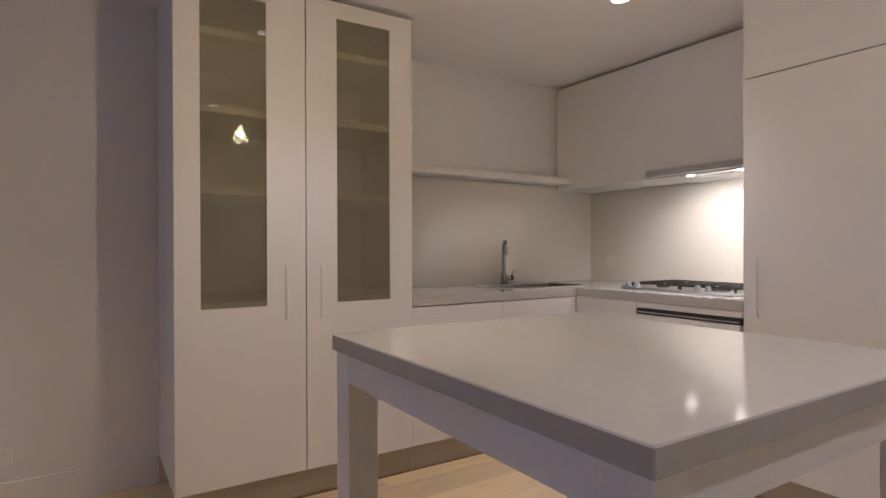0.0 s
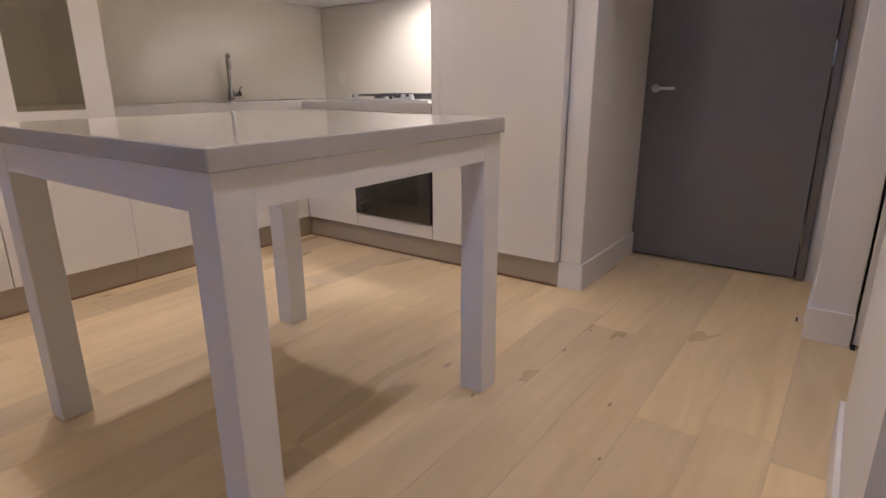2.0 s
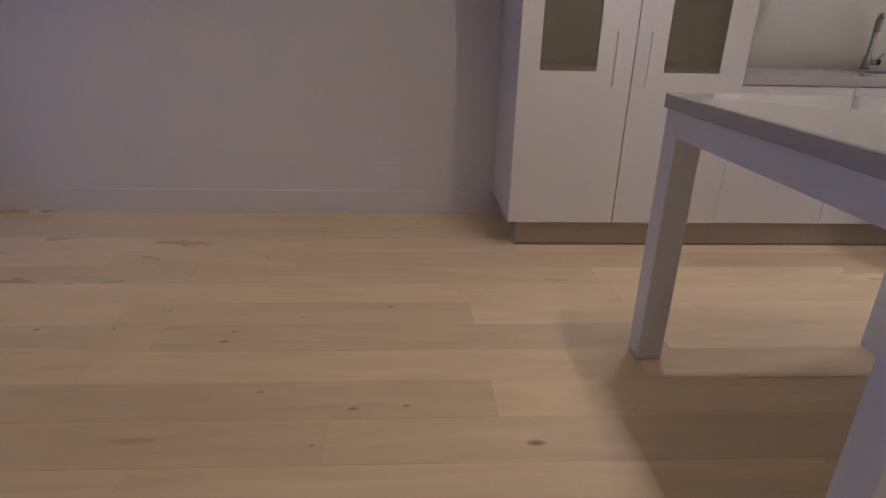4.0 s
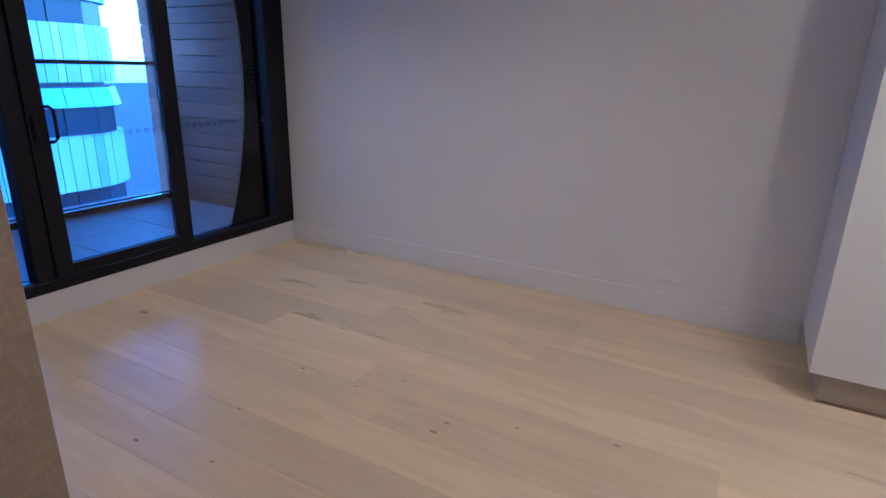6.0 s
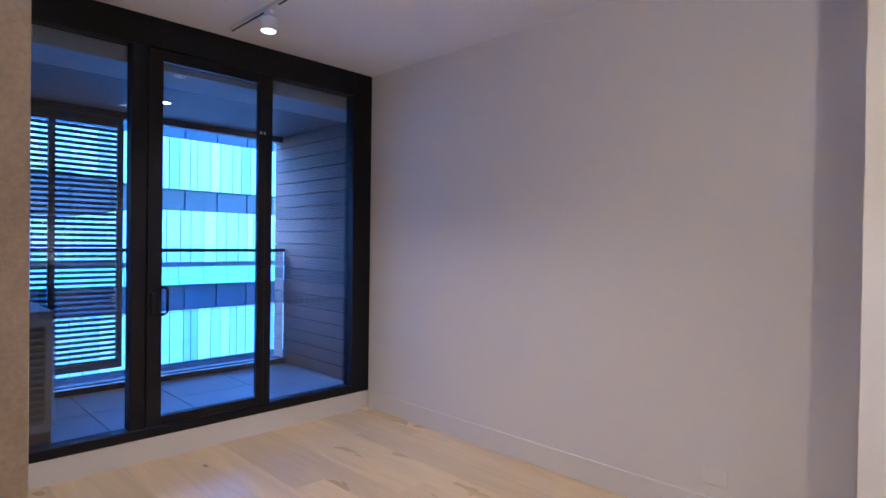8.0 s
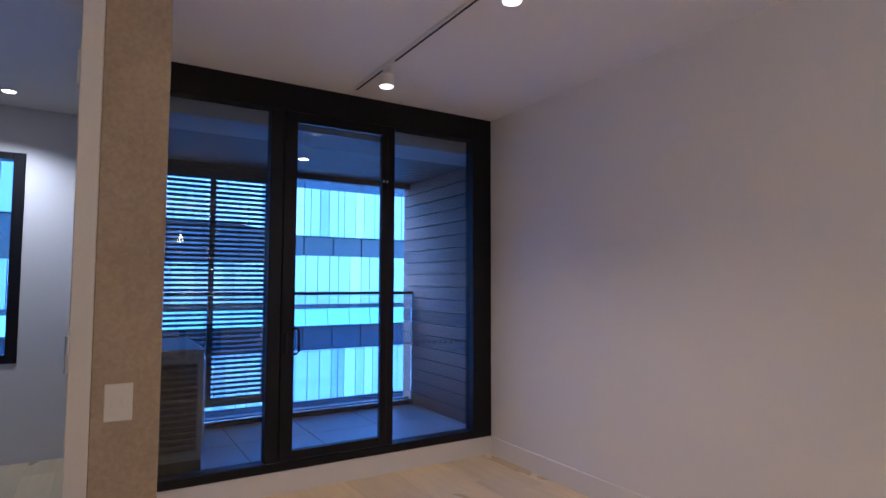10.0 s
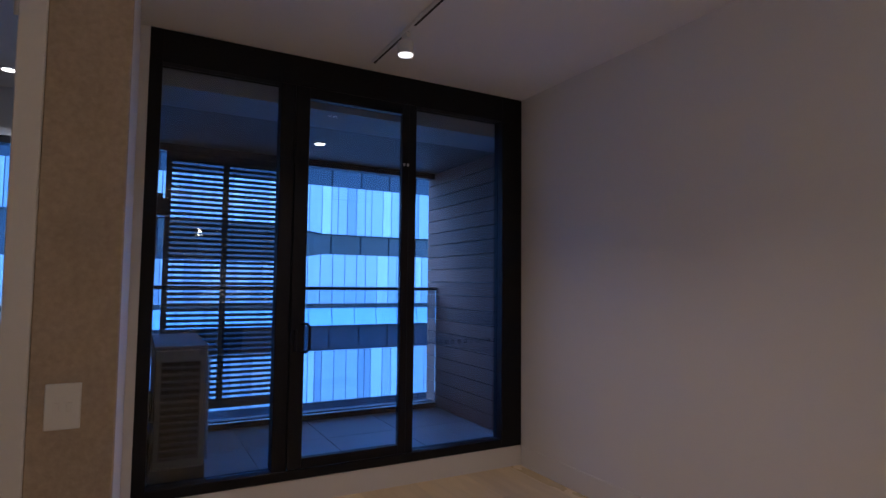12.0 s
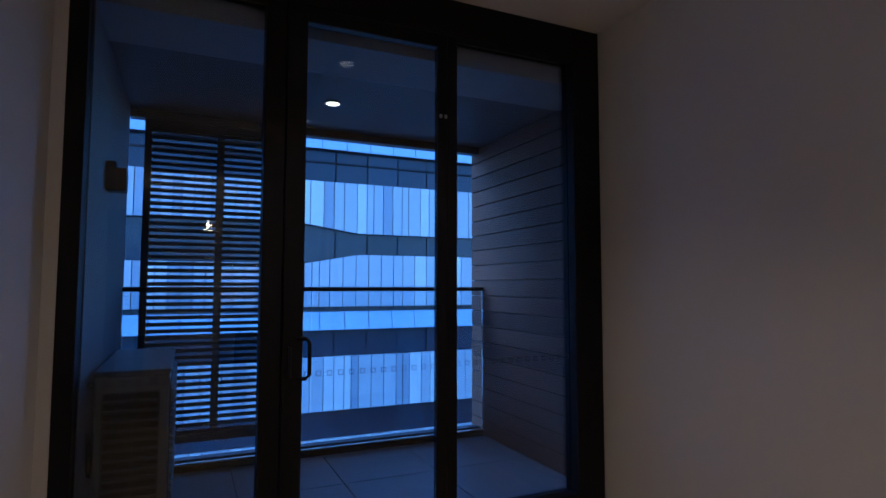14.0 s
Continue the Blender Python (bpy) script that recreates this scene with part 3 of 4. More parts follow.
def benchtop():
    z0, z1 = 0.862, 0.912
    sx0, sx1, sy0, sy1 = 5.00, 5.62, -0.47, -0.13
    xs, ys = (4.242, sx0, 5.414, sx1, 6.179), (-1.657, -0.60, sy0, sy1, -0.004)
    bm = bmesh.new()
    grid = {(i, j): bm.verts.new((x, y, z0)) for i, x in enumerate(xs) for j, y in enumerate(ys)}
    for i in range(4):
        for j in range(4):
            hole = i in (1, 2) and j == 2
            if not hole and not (j == 0 and i < 2):
                bm.faces.new((grid[i, j], grid[i + 1, j], grid[i + 1, j + 1], grid[i, j + 1]))
    bmesh.ops.delete(bm, geom=[v for v in bm.verts if not v.link_faces], context="VERTS")
    up = bmesh.ops.extrude_face_region(bm, geom=bm.faces[:])["geom"]
    bmesh.ops.translate(bm, verts=[v for v in up if isinstance(v, bmesh.types.BMVert)], vec=(0, 0, z1 - z0))
    bmesh.ops.recalc_face_normals(bm, faces=bm.faces[:])
    solid("benchtop", bm, STONE, "grey engineered stone benchtop turning the kitchen corner", "benchtop")
    s = thing("sink", (5.31, -0.3, 0.85), "stainless steel inset sink bowl in the grey bench", "sink")
    zb = 0.72
    part("bowl", boxes([(sx0 + 0.002, sx1 - 0.002, sy0 + 0.002, sy1 - 0.002, zb, zb + 0.01), (sx0 + 0.002, sx0 + 0.012, sy0 + 0.002, sy1 - 0.002, zb + 0.01, 0.910), (sx1 - 0.012, sx1 - 0.002, sy0 + 0.002, sy1 - 0.002, zb + 0.01, 0.910), (sx0 + 0.012, sx1 - 0.012, sy0 + 0.002, sy0 + 0.012, zb + 0.01, 0.910), (sx0 + 0.012, sx1 - 0.012, sy1 - 0.012, sy1 - 0.002, zb + 0.01, 0.910)]), BOWLSTEEL, s)
    w = 0.018
    part("rim", boxes([(sx0 - w, sx1 + w, sy0 - w, sy0, z1, z1 + 0.003), (sx0 - w, sx1 + w, sy1, sy1 + w, z1, z1 + 0.003), (sx0 - w, sx0, sy0, sy1, z1, z1 + 0.003), (sx1, sx1 + w, sy0, sy1, z1, z1 + 0.003)]), STEEL, s)
    dr = bmesh.new()
    rod(dr, (5.31, -0.3, zb + 0.010), (5.31, -0.3, zb + 0.014), 0.045, 24)
    part("drain", dr, CHROME, s)
    f = thing("tap", (5.255, -0.075, 0.912), "chrome gooseneck sink mixer tap with a side lever", "tap")
    bm = bmesh.new()
    rod(bm, (5.255, -0.075, 0.912), (5.255, -0.075, 0.922), 0.028, 24)
    rod(bm, (5.255, -0.075, 0.922), (5.255, -0.075, 0.985), 0.021, 24)
    part("base", bm, CHROME, f, smooth=True)
    pts = [(5.255, -0.075, 0.985), (5.255, -0.075, 1.12)]
    for k in range(1, 13):
        a = math.pi * k / 12
        pts.append((5.255 - 0.02 * (1 - math.cos(a)), -0.075 - 0.036 * (1 - math.cos(a)), 1.15 + 0.055 * math.sin(a)))
    pts.append((5.215, -0.15, 1.115))
    part("spout", tube(bmesh.new(), pts, 0.0135, 14), CHROME, f, smooth=True)
    lv = bmesh.new()
    rod(lv, (5.270, -0.078, 0.952), (5.30, -0.09, 0.955), 0.015, 18)
    rod(lv, (5.297, -0.088, 0.955), (5.325, -0.10, 1.005), 0.005, 10)
    part("lever", lv, CHROME, f, smooth=True)
    kn = bmesh.new()
    rod(kn, (5.30, -0.09, 0.955), (5.318, -0.098, 0.956), 0.016, 18)
    part("cap", kn, IRON, f, "dark end cap", True)


benchtop()


def splashbacks():
    setting("splashback_north", one(4.242, 6.176, -0.0035, -0.010, 0.914, 1.622), SPLASH, "glossy beige back-painted glass splashback behind the sink", "splashback")
    setting("splashback_east", one(6.173, 6.1795, -1.657, -0.011, 0.914, 1.583), SPLASH, "glossy beige back-painted glass splashback behind the cooktop", "splashback")
    g = thing("power_outlet", (6.172, -0.22, 1.08), "beige double power outlet on the glass splashback", "power outlet")
    part("plate", one(6.167, 6.1728, -0.250, -0.178, 1.008, 1.104, 0.002), OUTLET, g)
    for z in (1.035, 1.075):
        part("switch", one(6.1645, 6.167, -0.222, -0.206, z - 0.008, z + 0.008), OUTLET, g)
    s = solid("wall_shelf", one(4.242, 5.812, -0.165, -0.002, 1.625, 1.665, 0.002), LACQUER, "long white floating shelf above the sink", "shelf")


splashbacks()


def cooktop():
    c = thing("gas_cooktop", (5.84, -1.15, 0.912), "stainless gas cooktop with black cast-iron trivets", "cooktop")
    part("plate", one(5.59, 6.10, -1.505, -0.795, 0.912, 0.924, 0.004), STEEL, c)
    for (x, y, r) in ((5.97, -0.97, 0.05), (5.97, -1.33, 0.05), (5.76, -0.97, 0.038), (5.76, -1.33, 0.06)):
        b = bmesh.new()
        rod(b, (x, y, 0.924), (x, y, 0.936), r, 24, r * 0.9)
        rod(b, (x, y, 0.936), (x, y, 0.943), r * 0.72, 24)
        part("burner", b, IRON, c, smooth=True)
    for y0, y1 in ((-1.145, -0.825), (-1.475, -1.155)):
        g = bmesh.new()
        x0, x1, z = 5.665, 6.075, 0.946
        t = 0.005
        for y in (y0, y1):
            box(g, x0, x1, y - t, y + t, z - t, z + t)
        for x in (x0, x1, (x0 + x1) / 2):
            box(g, x - t, x + t, y0, y1, z - t, z + t)
        ym = (y0 + y1) / 2
        for xc in (5.76, 5.97):
            box(g, xc - 0.075, xc - 0.02, ym - t, ym + t, z - t, z + t)
            box(g, xc + 0.02, xc + 0.075, ym - t, ym + t, z - t, z + t)
            box(g, xc - t, xc + t, y0, ym - 0.03, z - t, z + t)
            box(g, xc - t, xc + t, ym + 0.03, y1, z - t, z + t)
        for x in (x0, x1):
            for y in (y0, y1):
                rod(g, (x, y, 0.924), (x, y, z), 0.007, 8)
        part("trivet", g, IRON, c)
    for y in (-0.83, -0.89, -1.29, -1.35):
        k = bmesh.new()
        rod(k, (5.622, y, 0.924), (5.622, y, 0.932), 0.022, 20)
        rod(k, (5.622, y, 0.932), (5.622, y, 0.952), 0.017, 20, 0.015)
        box(k, 5.606, 5.638, y - 0.003, y + 0.003, 0.950, 0.957)
        part("knob", k, STEEL, c, smooth=True)


cooktop()


def upper_units():
    for a, b in ((-1.657, -0.012),):
        c = thing("wall_cabinet", (6.0, b, 1.585), "white flush wall cabinet reaching the ceiling gap", "cabinet", "kitchen wall cabinets")
        part("body", one(5.834, 6.18, a, b, 1.586, 2.335), LACQUER, c)
        part("door", one(5.812, 5.832, a + 0.0005, b - 0.0005, 1.586, 2.338, 0.0015), LACQUER, c)
    # solid dark strips stand in for the shade between cabinet tops and ceiling
    setting("ceiling_gap_shade", boxes([(5.87, 6.18, -1.655, -0.012, 2.338, 2.359), (3.14, 4.23, -0.54, -0.01, 2.337, 2.359)]), GAP, "dark strips painted as the shade in the gap above the cabinets", "trim")
    h = thing("range_hood", (5.9, -1.22, 1.585), "slim slide-out stainless range hood with two lit lamps", "range hood")
    part("body", one(5.70, 6.12, -1.53, -0.925, 1.572, 1.5855), STEEL, h)
    part("front_rail", one(5.655, 5.705, -1.53, -0.925, 1.578, 1.618, 0.003), STEEL, h)
    for y in (-1.165, -1.455):
        l = bmesh.new()
        rod(l, (5.745, y, 1.5685), (5.745, y, 1.572), 0.021, 20)
        part("lamp", l, LITHOOD, h, "lit round lamp")
    for x in (5.84, 5.92):
        part("filter", one(x - 0.03, x + 0.03, -1.50, -0.955, 1.569, 1.572), STEEL, h)


upper_units()


def pantry():
    c = thing("pantry_cupboard", (5.8, -2.05, 0), "tall white flush pantry cupboard with a slim handle", "cupboard")
    part("body", one(5.437, 6.18, -2.425, -1.662, 0.14, 2.335), LACQUER, c)
    d = part("door", one(5.414, 5.435, -2.428, -1.660, 0.142, 1.938, 0.0015), LACQUER, c)
    part("upper_door", one(5.414, 5.435, -2.428, -1.660, 1.943, 2.345, 0.0015), LACQUER, c)
    d_handle(d, 5.414, -1.728, 0.845, 1.115, (-0.018, 0))


pantry()


def island():
    x0, x1, y0, y1 = 3.425, 4.44, -2.680, -1.588
    i = thing("island_table", ((x0 + x1) / 2, (y0 + y1) / 2, 0), "white four-legged island table with a grey stone top", "table")
    part("tabletop", one(x0, x1, y0, y1, 0.875, 0.920, 0.003), STONE, i, "thick grey engineered stone slab")
    e, w = 0.010, 0.088
    for a in (x0 + e, x1 - e - w):
        for b in (y0 + e, y1 - e - w):
            part("leg", one(a, a + w, b, b + w, 0, 0.8745, 0.002), TABLEPAINT, i)
    zb, t = 0.795, 0.022
    part("apron", one(x0 + e + w, x1 - e - w, y0 + e + 0.001, y0 + e + t, zb, 0.8745), TABLEPAINT, i)
    part("apron", one(x0 + e + w, x1 - e - w, y1 - e - t, y1 - e - 0.001, zb, 0.8745), TABLEPAINT, i)
    part("apron", one(x0 + e + 0.001, x0 + e + t, y0 + e + w, y1 - e - w, zb, 0.8745), TABLEPAINT, i)
    part("apron", one(x1 - e - t, x1 - e - 0.001, y0 + e + w, y1 - e - w, zb, 0.8745), TABLEPAINT, i)


island()


# ---- lamps and fittings ----
site()


def downlight(x, y, z, label="white recessed downlight, lit, in the ceiling"):
    d = thing("downlight", (x, y, z), label, "downlight", "ceiling downlights")
    bm = bmesh.new()
    ring = [(x + 0.046 * math.cos(2 * math.pi * k / 28), y + 0.046 * math.sin(2 * math.pi * k / 28), z - 0.002) for k in range(28)]
    tube(bm, ring, 0.006, 8, True)
    part("trim_ring", bm, PLASTIC, d, smooth=True)
    bm = bmesh.new()
    rod(bm, (x, y, z - 0.001), (x, y, z - 0.004), 0.041, 24)
    part("lens", bm, LIT, d, "glowing lens")


for x, y in DOWNLIGHTS:
    downlight(x, y, HK)
downlight(-1.19, -3.315, H)
downlight(-0.975, -1.27, 2.419, "white recessed downlight, lit, in the balcony soffit")


def track_lights():
    h = 2.5
    t = thing("light_track", (1.6, -1.17, h), "thin black ceiling track carrying white spotlights", "light track")
    part("rail", boxes([(0.15, 0.63, -1.186, -1.154, h - 0.018, h), (0.70, 3.07, -1.186, -1.154, h - 0.018, h)], 0.002), PLASTIC, t, "white channel")
    part("slot", boxes([(0.16, 0.625, -1.176, -1.164, h - 0.0195, h - 0.0181), (0.705, 3.06, -1.176, -1.164, h - 0.0195, h - 0.0181)]), GAP, t, "black slot")
    part("joiner", one(0.63, 0.70, -1.187, -1.153, h - 0.020, h, 0.002), PLASTIC, t)
    for x in (0.60, 1.74):
        s = thing("track_spotlight", (x, -1.17, h - 0.02), "white cylinder spotlight, lit, hanging from the track", "spotlight", "track spotlights")
        part("adapter", one(x - 0.03, x + 0.03, -1.183, -1.157, h - 0.045, h - 0.0205, 0.003), PLASTIC, s)
        bm = bmesh.new()
        rod(bm, (x, -1.17, h - 0.045), (x, -1.17, h - 0.065), 0.006, 10)
        part("stem", bm, PLASTIC, s)
        bm = bmesh.new()
        rod(bm, (x, -1.17, h - 0.064), (x, -1.17, h - 0.128), 0.041, 28)
        part("body", bm, PLASTIC, s, smooth=True)
        bm = bmesh.new()
        rod(bm, (x, -1.17, h - 0.1283), (x, -1.17, h - 0.132), 0.037, 28)
        part("lens", bm, LITSPOT, s, "glowing lens")


site(LIVING)
track_lights()
site()


def pendant():
    x, y, z = BULB
    p = thing("pendant_lamp", (x, y, HK), "bare looped-tube bulb, lit, on a thin cord", "pendant lamp")
    bm = bmesh.new()
    rod(bm, (x, y, HK), (x, y, HK - 0.025), 0.04, 24)
    part("ceiling_rose", bm, PLASTIC, p)
    bm = bmesh.new()
    rod(bm, (x, y, HK - 0.025), (x, y, z + 0.10), 0.003, 8)
    part("cord", bm, RUBBER, p)
    bm = bmesh.new()
    rod(bm, (x, y, z + 0.10), (x, y, z + 0.055), 0.016, 16, 0.02)
    part("socket", bm, PLASTIC, p)
    bm = bmesh.new()
    loop = [(0.006, 0, 0.068), (0.013, 0.012, 0.03), (0.029, 0.02, -0.01), (0.046, 0.008, -0.043), (0.03, -0.012, -0.055), (0, -0.02, -0.03), (-0.03, -0.012, -0.055), (-0.046, 0.008, -0.043), (-0.029, 0.02, -0.01), (-0.013, 0.012, 0.03), (-0.006, 0, 0.068)]
    ctl = [Vector((x + (u - v) * 0.7071, y + (u + v) * 0.7071, z + w)) for u, v, w in loop]
    pts = []
    for k in range(len(ctl)):
        p0, p1, p2, p3 = (ctl[(k + j - 1) % len(ctl)] for j in range(4))
        for f in (0.0, 0.25, 0.5, 0.75):
            pts.append(tuple(0.5 * (2 * p1 + (p2 - p0) * f + (2 * p0 - 5 * p1 + 4 * p2 - p3) * f * f + (3 * p1 - p0 - 3 * p2 + p3) * f ** 3)))
    tube(bm, pts, 0.0065, 8, True)
    part("bulb", bm, LITBULB, p, "glowing looped glass tube", True)


pendant()


def fittings():
    site(LIVING)
    s = thing("light_switch", (1.58, -2.485, 0.90), "white rocker light switch on the concrete column", "light switch")
    part("plate", one(1.5802, 1.587, -2.501, -2.430, 0.866, 0.971, 0.002), PLASTIC, s)
    for y in (-2.478, -2.453):
        part("rocker", one(1.587, 1.591, y - 0.006, y + 0.006, 0.908, 0.928, 0.001), PLASTIC, s)
    site(shift=KITCHEN)
    i = thing("intercom", (5.70, -2.545, 1.48), "white wall intercom panel with a dark display", "intercom")
    part("case", one(5.66, 5.76, -2.575, -2.5455, 1.40, 1.55, 0.004), PLASTIC, i)
    part("display", one(5.685, 5.735, -2.5762, -2.575, 1.475, 1.525), SCREEN, i)
    c = thing("thermostat", (5.86, -2.545, 1.46), "small white thermostat with a dark display", "thermostat")
    part("case", one(5.82, 5.90, -2.567, -2.5455, 1.41, 1.50, 0.003), PLASTIC, c)
    part("display", one(5.835, 5.885, -2.5682, -2.567, 1.455, 1.49), SCREEN, c)
    w = thing("light_switch", (5.67, -2.545, 0.97), "white light switch plate on the hall wall", "light switch")
    part("plate", one(5.635, 5.707, -2.552, -2.5455, 0.915, 1.03, 0.002), PLASTIC, w)
    part("rocker", one(5.665, 5.677, -2.555, -2.552, 0.96, 0.98, 0.001), PLASTIC, w)
    d = thing("door_stop", (5.50, -3.51, 0.06), "short steel door stop on the skirting board", "door stop")
    bm = bmesh.new()
    rod(bm, (5.52, -3.5155, 0.062), (5.52, -3.494, 0.062), 0.006, 12)
    part("rod", bm, STEEL, d)
    bm = bmesh.new()
    rod(bm, (5.52, -3.494, 0.062), (5.52, -3.486, 0.062), 0.009, 14)
    part("tip", bm, RUBBER, d, "black rubber tip")
    site(LIVING)
    g = thing("power_outlet", (2.505, 0, 0.226), "white double power outlet low on the wall", "power outlet")
    part("plate", one(2.450, 2.560, -0.007, -0.0005, 0.190, 0.262, 0.002), PLASTIC, g)
    for x in (2.477, 2.533):
        part("switch", one(x - 0.008, x + 0.008, -0.009, -0.007, 0.234, 0.250), WALL, g)


fittings()


# ---- the balcony ----
setting("balcony_slab", one(-1.62, -0.10, -2.25, 0.30, -0.20, 0.082), SOFFIT, "concrete slab under the balcony pavers", "floor")
pav = thing("balcony_paving", (-0.8, -1.0, 0.09), "large grey porcelain pavers with open joints", "paving", kind="structure")
bal_wall = setting("wall_balcony_north", one(-1.62, -0.10, 0.113, 0.30, -0.20, 2.7), SOFFIT, "balcony side wall behind timber cladding", "wall")
# balcony ceiling in two tones: lighter next to the window, darker further out
setting("balcony_soffit", one(-0.48, -0.10, -2.25, 0.113, 2.24, 2.7), BALCEIL, "lighter grey inner strip of the balcony ceiling", "ceiling")
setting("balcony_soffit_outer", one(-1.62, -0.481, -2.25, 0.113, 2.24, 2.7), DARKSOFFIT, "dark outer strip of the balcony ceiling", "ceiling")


def balustrade():
    b = thing("balustrade", (-1.42, -1.1, 0.1), "frameless glass balustrade with a dark top rail", "balustrade")
    part("top_rail", one(-1.445, -1.400, -2.248, 0.083, 1.150, 1.178, 0.004), DARKFRAME, b)
    part("channel", one(-1.450, -1.395, -2.248, 0.083, 0.102, 0.146, 0.003), DARKFRAME, b)
    for y0, y1 in ((-2.246, -1.178), (-1.168, 0.080)):
        part("pane", one(-1.428, -1.416, y0, y1, 0.147, 1.1495), RAILGLASS, b)


balustrade()


def louvre_screen():
    s = thing("louvre_screen", (-1.52, -1.73, 0.1), "dark metal sliding screen of horizontal louvre slats", "louvre screen")
    y0, ym, y1, z0, z1 = -2.168, -1.742, -1.275, 0.245, 2.186
    part("frame", boxes([(-1.535, -1.495, y0, y0 + 0.04, z0, z1), (-1.535, -1.495, y1 - 0.04, y1, z0, z1), (-1.535, -1.495, ym - 0.022, ym + 0.022, z0, z1), (-1.535, -1.495, y0 + 0.04, ym - 0.022, z0, z0 + 0.05), (-1.535, -1.495, ym + 0.022, y1 - 0.04, z0, z0 + 0.05), (-1.535, -1.495, y0 + 0.04, ym - 0.022, z1 - 0.05, z1), (-1.535, -1.495, ym + 0.022, y1 - 0.04, z1 - 0.05, z1)]), LOUVRE, s)
    part("track", boxes([(-1.55, -1.48, -2.248, 0.108, 2.188, 2.2395)]), LOUVRE, s)
    part("bottom_track", boxes([(-1.55, -1.48, -2.248, 0.108, 0.0825, 0.150)]), LOUVRE, s)
    for a, b in ((y0 + 0.04, ym - 0.022), (ym + 0.022, y1 - 0.04)):
        k = 46
        bm = bmesh.new()
        box(bm, -0.006, 0.006, 0, b - a, -0.0115, 0.0115)
        bmesh.ops.scale(bm, vec=(LIVING, LIVING, LIVING), verts=bm.verts[:])
        me = mesh_of(bm, "slat", LOUVRE)
        for i in range(k):
            z = z0 + 0.06 + (z1 - z0 - 0.12) * i / (k - 1)
            ob = new("slat", me)
            ob.parent = s
            ob.matrix_basis = Matrix.Translation(SITE @ Vector((-1.515, a, z)) - Vector(BASE[s.name])) @ pose(0, 0, 0, 0, -8, 0)


louvre_screen()


def air_conditioner():
    x0, x1, y0, y1, z0, z1 = -1.08, -0.25, -2.225, -1.965, 0.20, 0.857
    a = thing("air_conditioner", (-0.7, -2.08, 0.1), "pale outdoor air-conditioner unit standing on the balcony pavers", "air conditioner")
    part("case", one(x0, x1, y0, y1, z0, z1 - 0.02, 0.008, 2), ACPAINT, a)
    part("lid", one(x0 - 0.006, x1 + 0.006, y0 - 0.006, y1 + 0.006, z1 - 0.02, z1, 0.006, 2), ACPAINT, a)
    # flat dark plate gives the shade between the fins
    part("fin_backing", one(x0 + 0.04, x1 - 0.03, y1, y1 + 0.003, z0 + 0.03, z1 - 0.06), GAP, a, "dark backing painted as the shade between the fins")
    for i in range(37):
        z = z0 + 0.035 + i * 0.0153
        bm = bmesh.new()
        box(bm, x0 + 0.03, x1 - 0.012, y1 + 0.0032, y1 + 0.017, z, z + 0.006)
        for v in bm.verts:
            if v.co.y > y1 + 0.01:
                v.co.z -= 0.006
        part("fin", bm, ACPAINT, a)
    # dark plate and darker bars paint in the shade of the end face
    part("grille_shade", one(x1, x1 + 0.002, y0 + 0.03, y1 - 0.035, z0 + 0.05, z1 - 0.085), GAP, a, "dark plate painted as the shade behind the grille")
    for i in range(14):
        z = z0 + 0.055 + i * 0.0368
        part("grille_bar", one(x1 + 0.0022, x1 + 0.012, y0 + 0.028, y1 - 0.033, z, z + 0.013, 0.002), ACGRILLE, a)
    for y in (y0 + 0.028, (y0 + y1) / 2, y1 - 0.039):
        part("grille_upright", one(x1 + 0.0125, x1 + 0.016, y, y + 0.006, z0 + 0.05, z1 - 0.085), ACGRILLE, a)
    for x in (x0 + 0.12, x1 - 0.12):
        part("foot", one(x - 0.04, x + 0.04, y0 - 0.01, y1 + 0.01, 0.102, z0), RUBBER, a)
    bm = bmesh.new()
    tube(bm, [(-0.32, -2.205, 0.42), (-0.30, -2.235, 0.46), (-0.28, -2.24, 0.55), (-0.28, -2.246, 0.62)], 0.012, 10)
    tube(bm, [(-0.32, -2.205, 0.36), (-0.28, -2.23, 0.33), (-0.24, -2.236, 0.25), (-0.24, -2.24, 0.15)], 0.010, 10)
    part("pipe", bm, RUBBER, a, "black insulated pipe", True)


air_conditioner()
wlg = thing("wall_lamp", (-0.60, -2.25, 1.62), "small dark box wall lamp on the balcony", "wall lamp")
part("case", one(-0.62, -0.53, -2.249, -2.17, 1.60, 1.70, 0.004), DARKFRAME, wlg)
part("bracket", one(-0.61, -0.54, -2.2495, -2.21, 1.70, 1.73, 0.003), DARKFRAME, wlg)

# ---- across the street ----
setting("ground", one(-400, 400, -400, 400, -14.3, -14.0), GROUND, "grey street far below the balcony", "ground")
XB = -16.0


def facade_path(s):
    """Along the far facade: straight, then a rounded corner. Gives place and outward angle."""
    y_end, r = 7.5, 2.0
    if s <= y_end:
        return XB, s, 0.0
    a = min((s - y_end) / r, math.pi / 2)
    if a < math.pi / 2:
        return XB - r + r * math.cos(a), y_end + r * math.sin(a), a
    return XB - r - (s - y_end - r * math.pi / 2), y_end + r, math.pi / 2


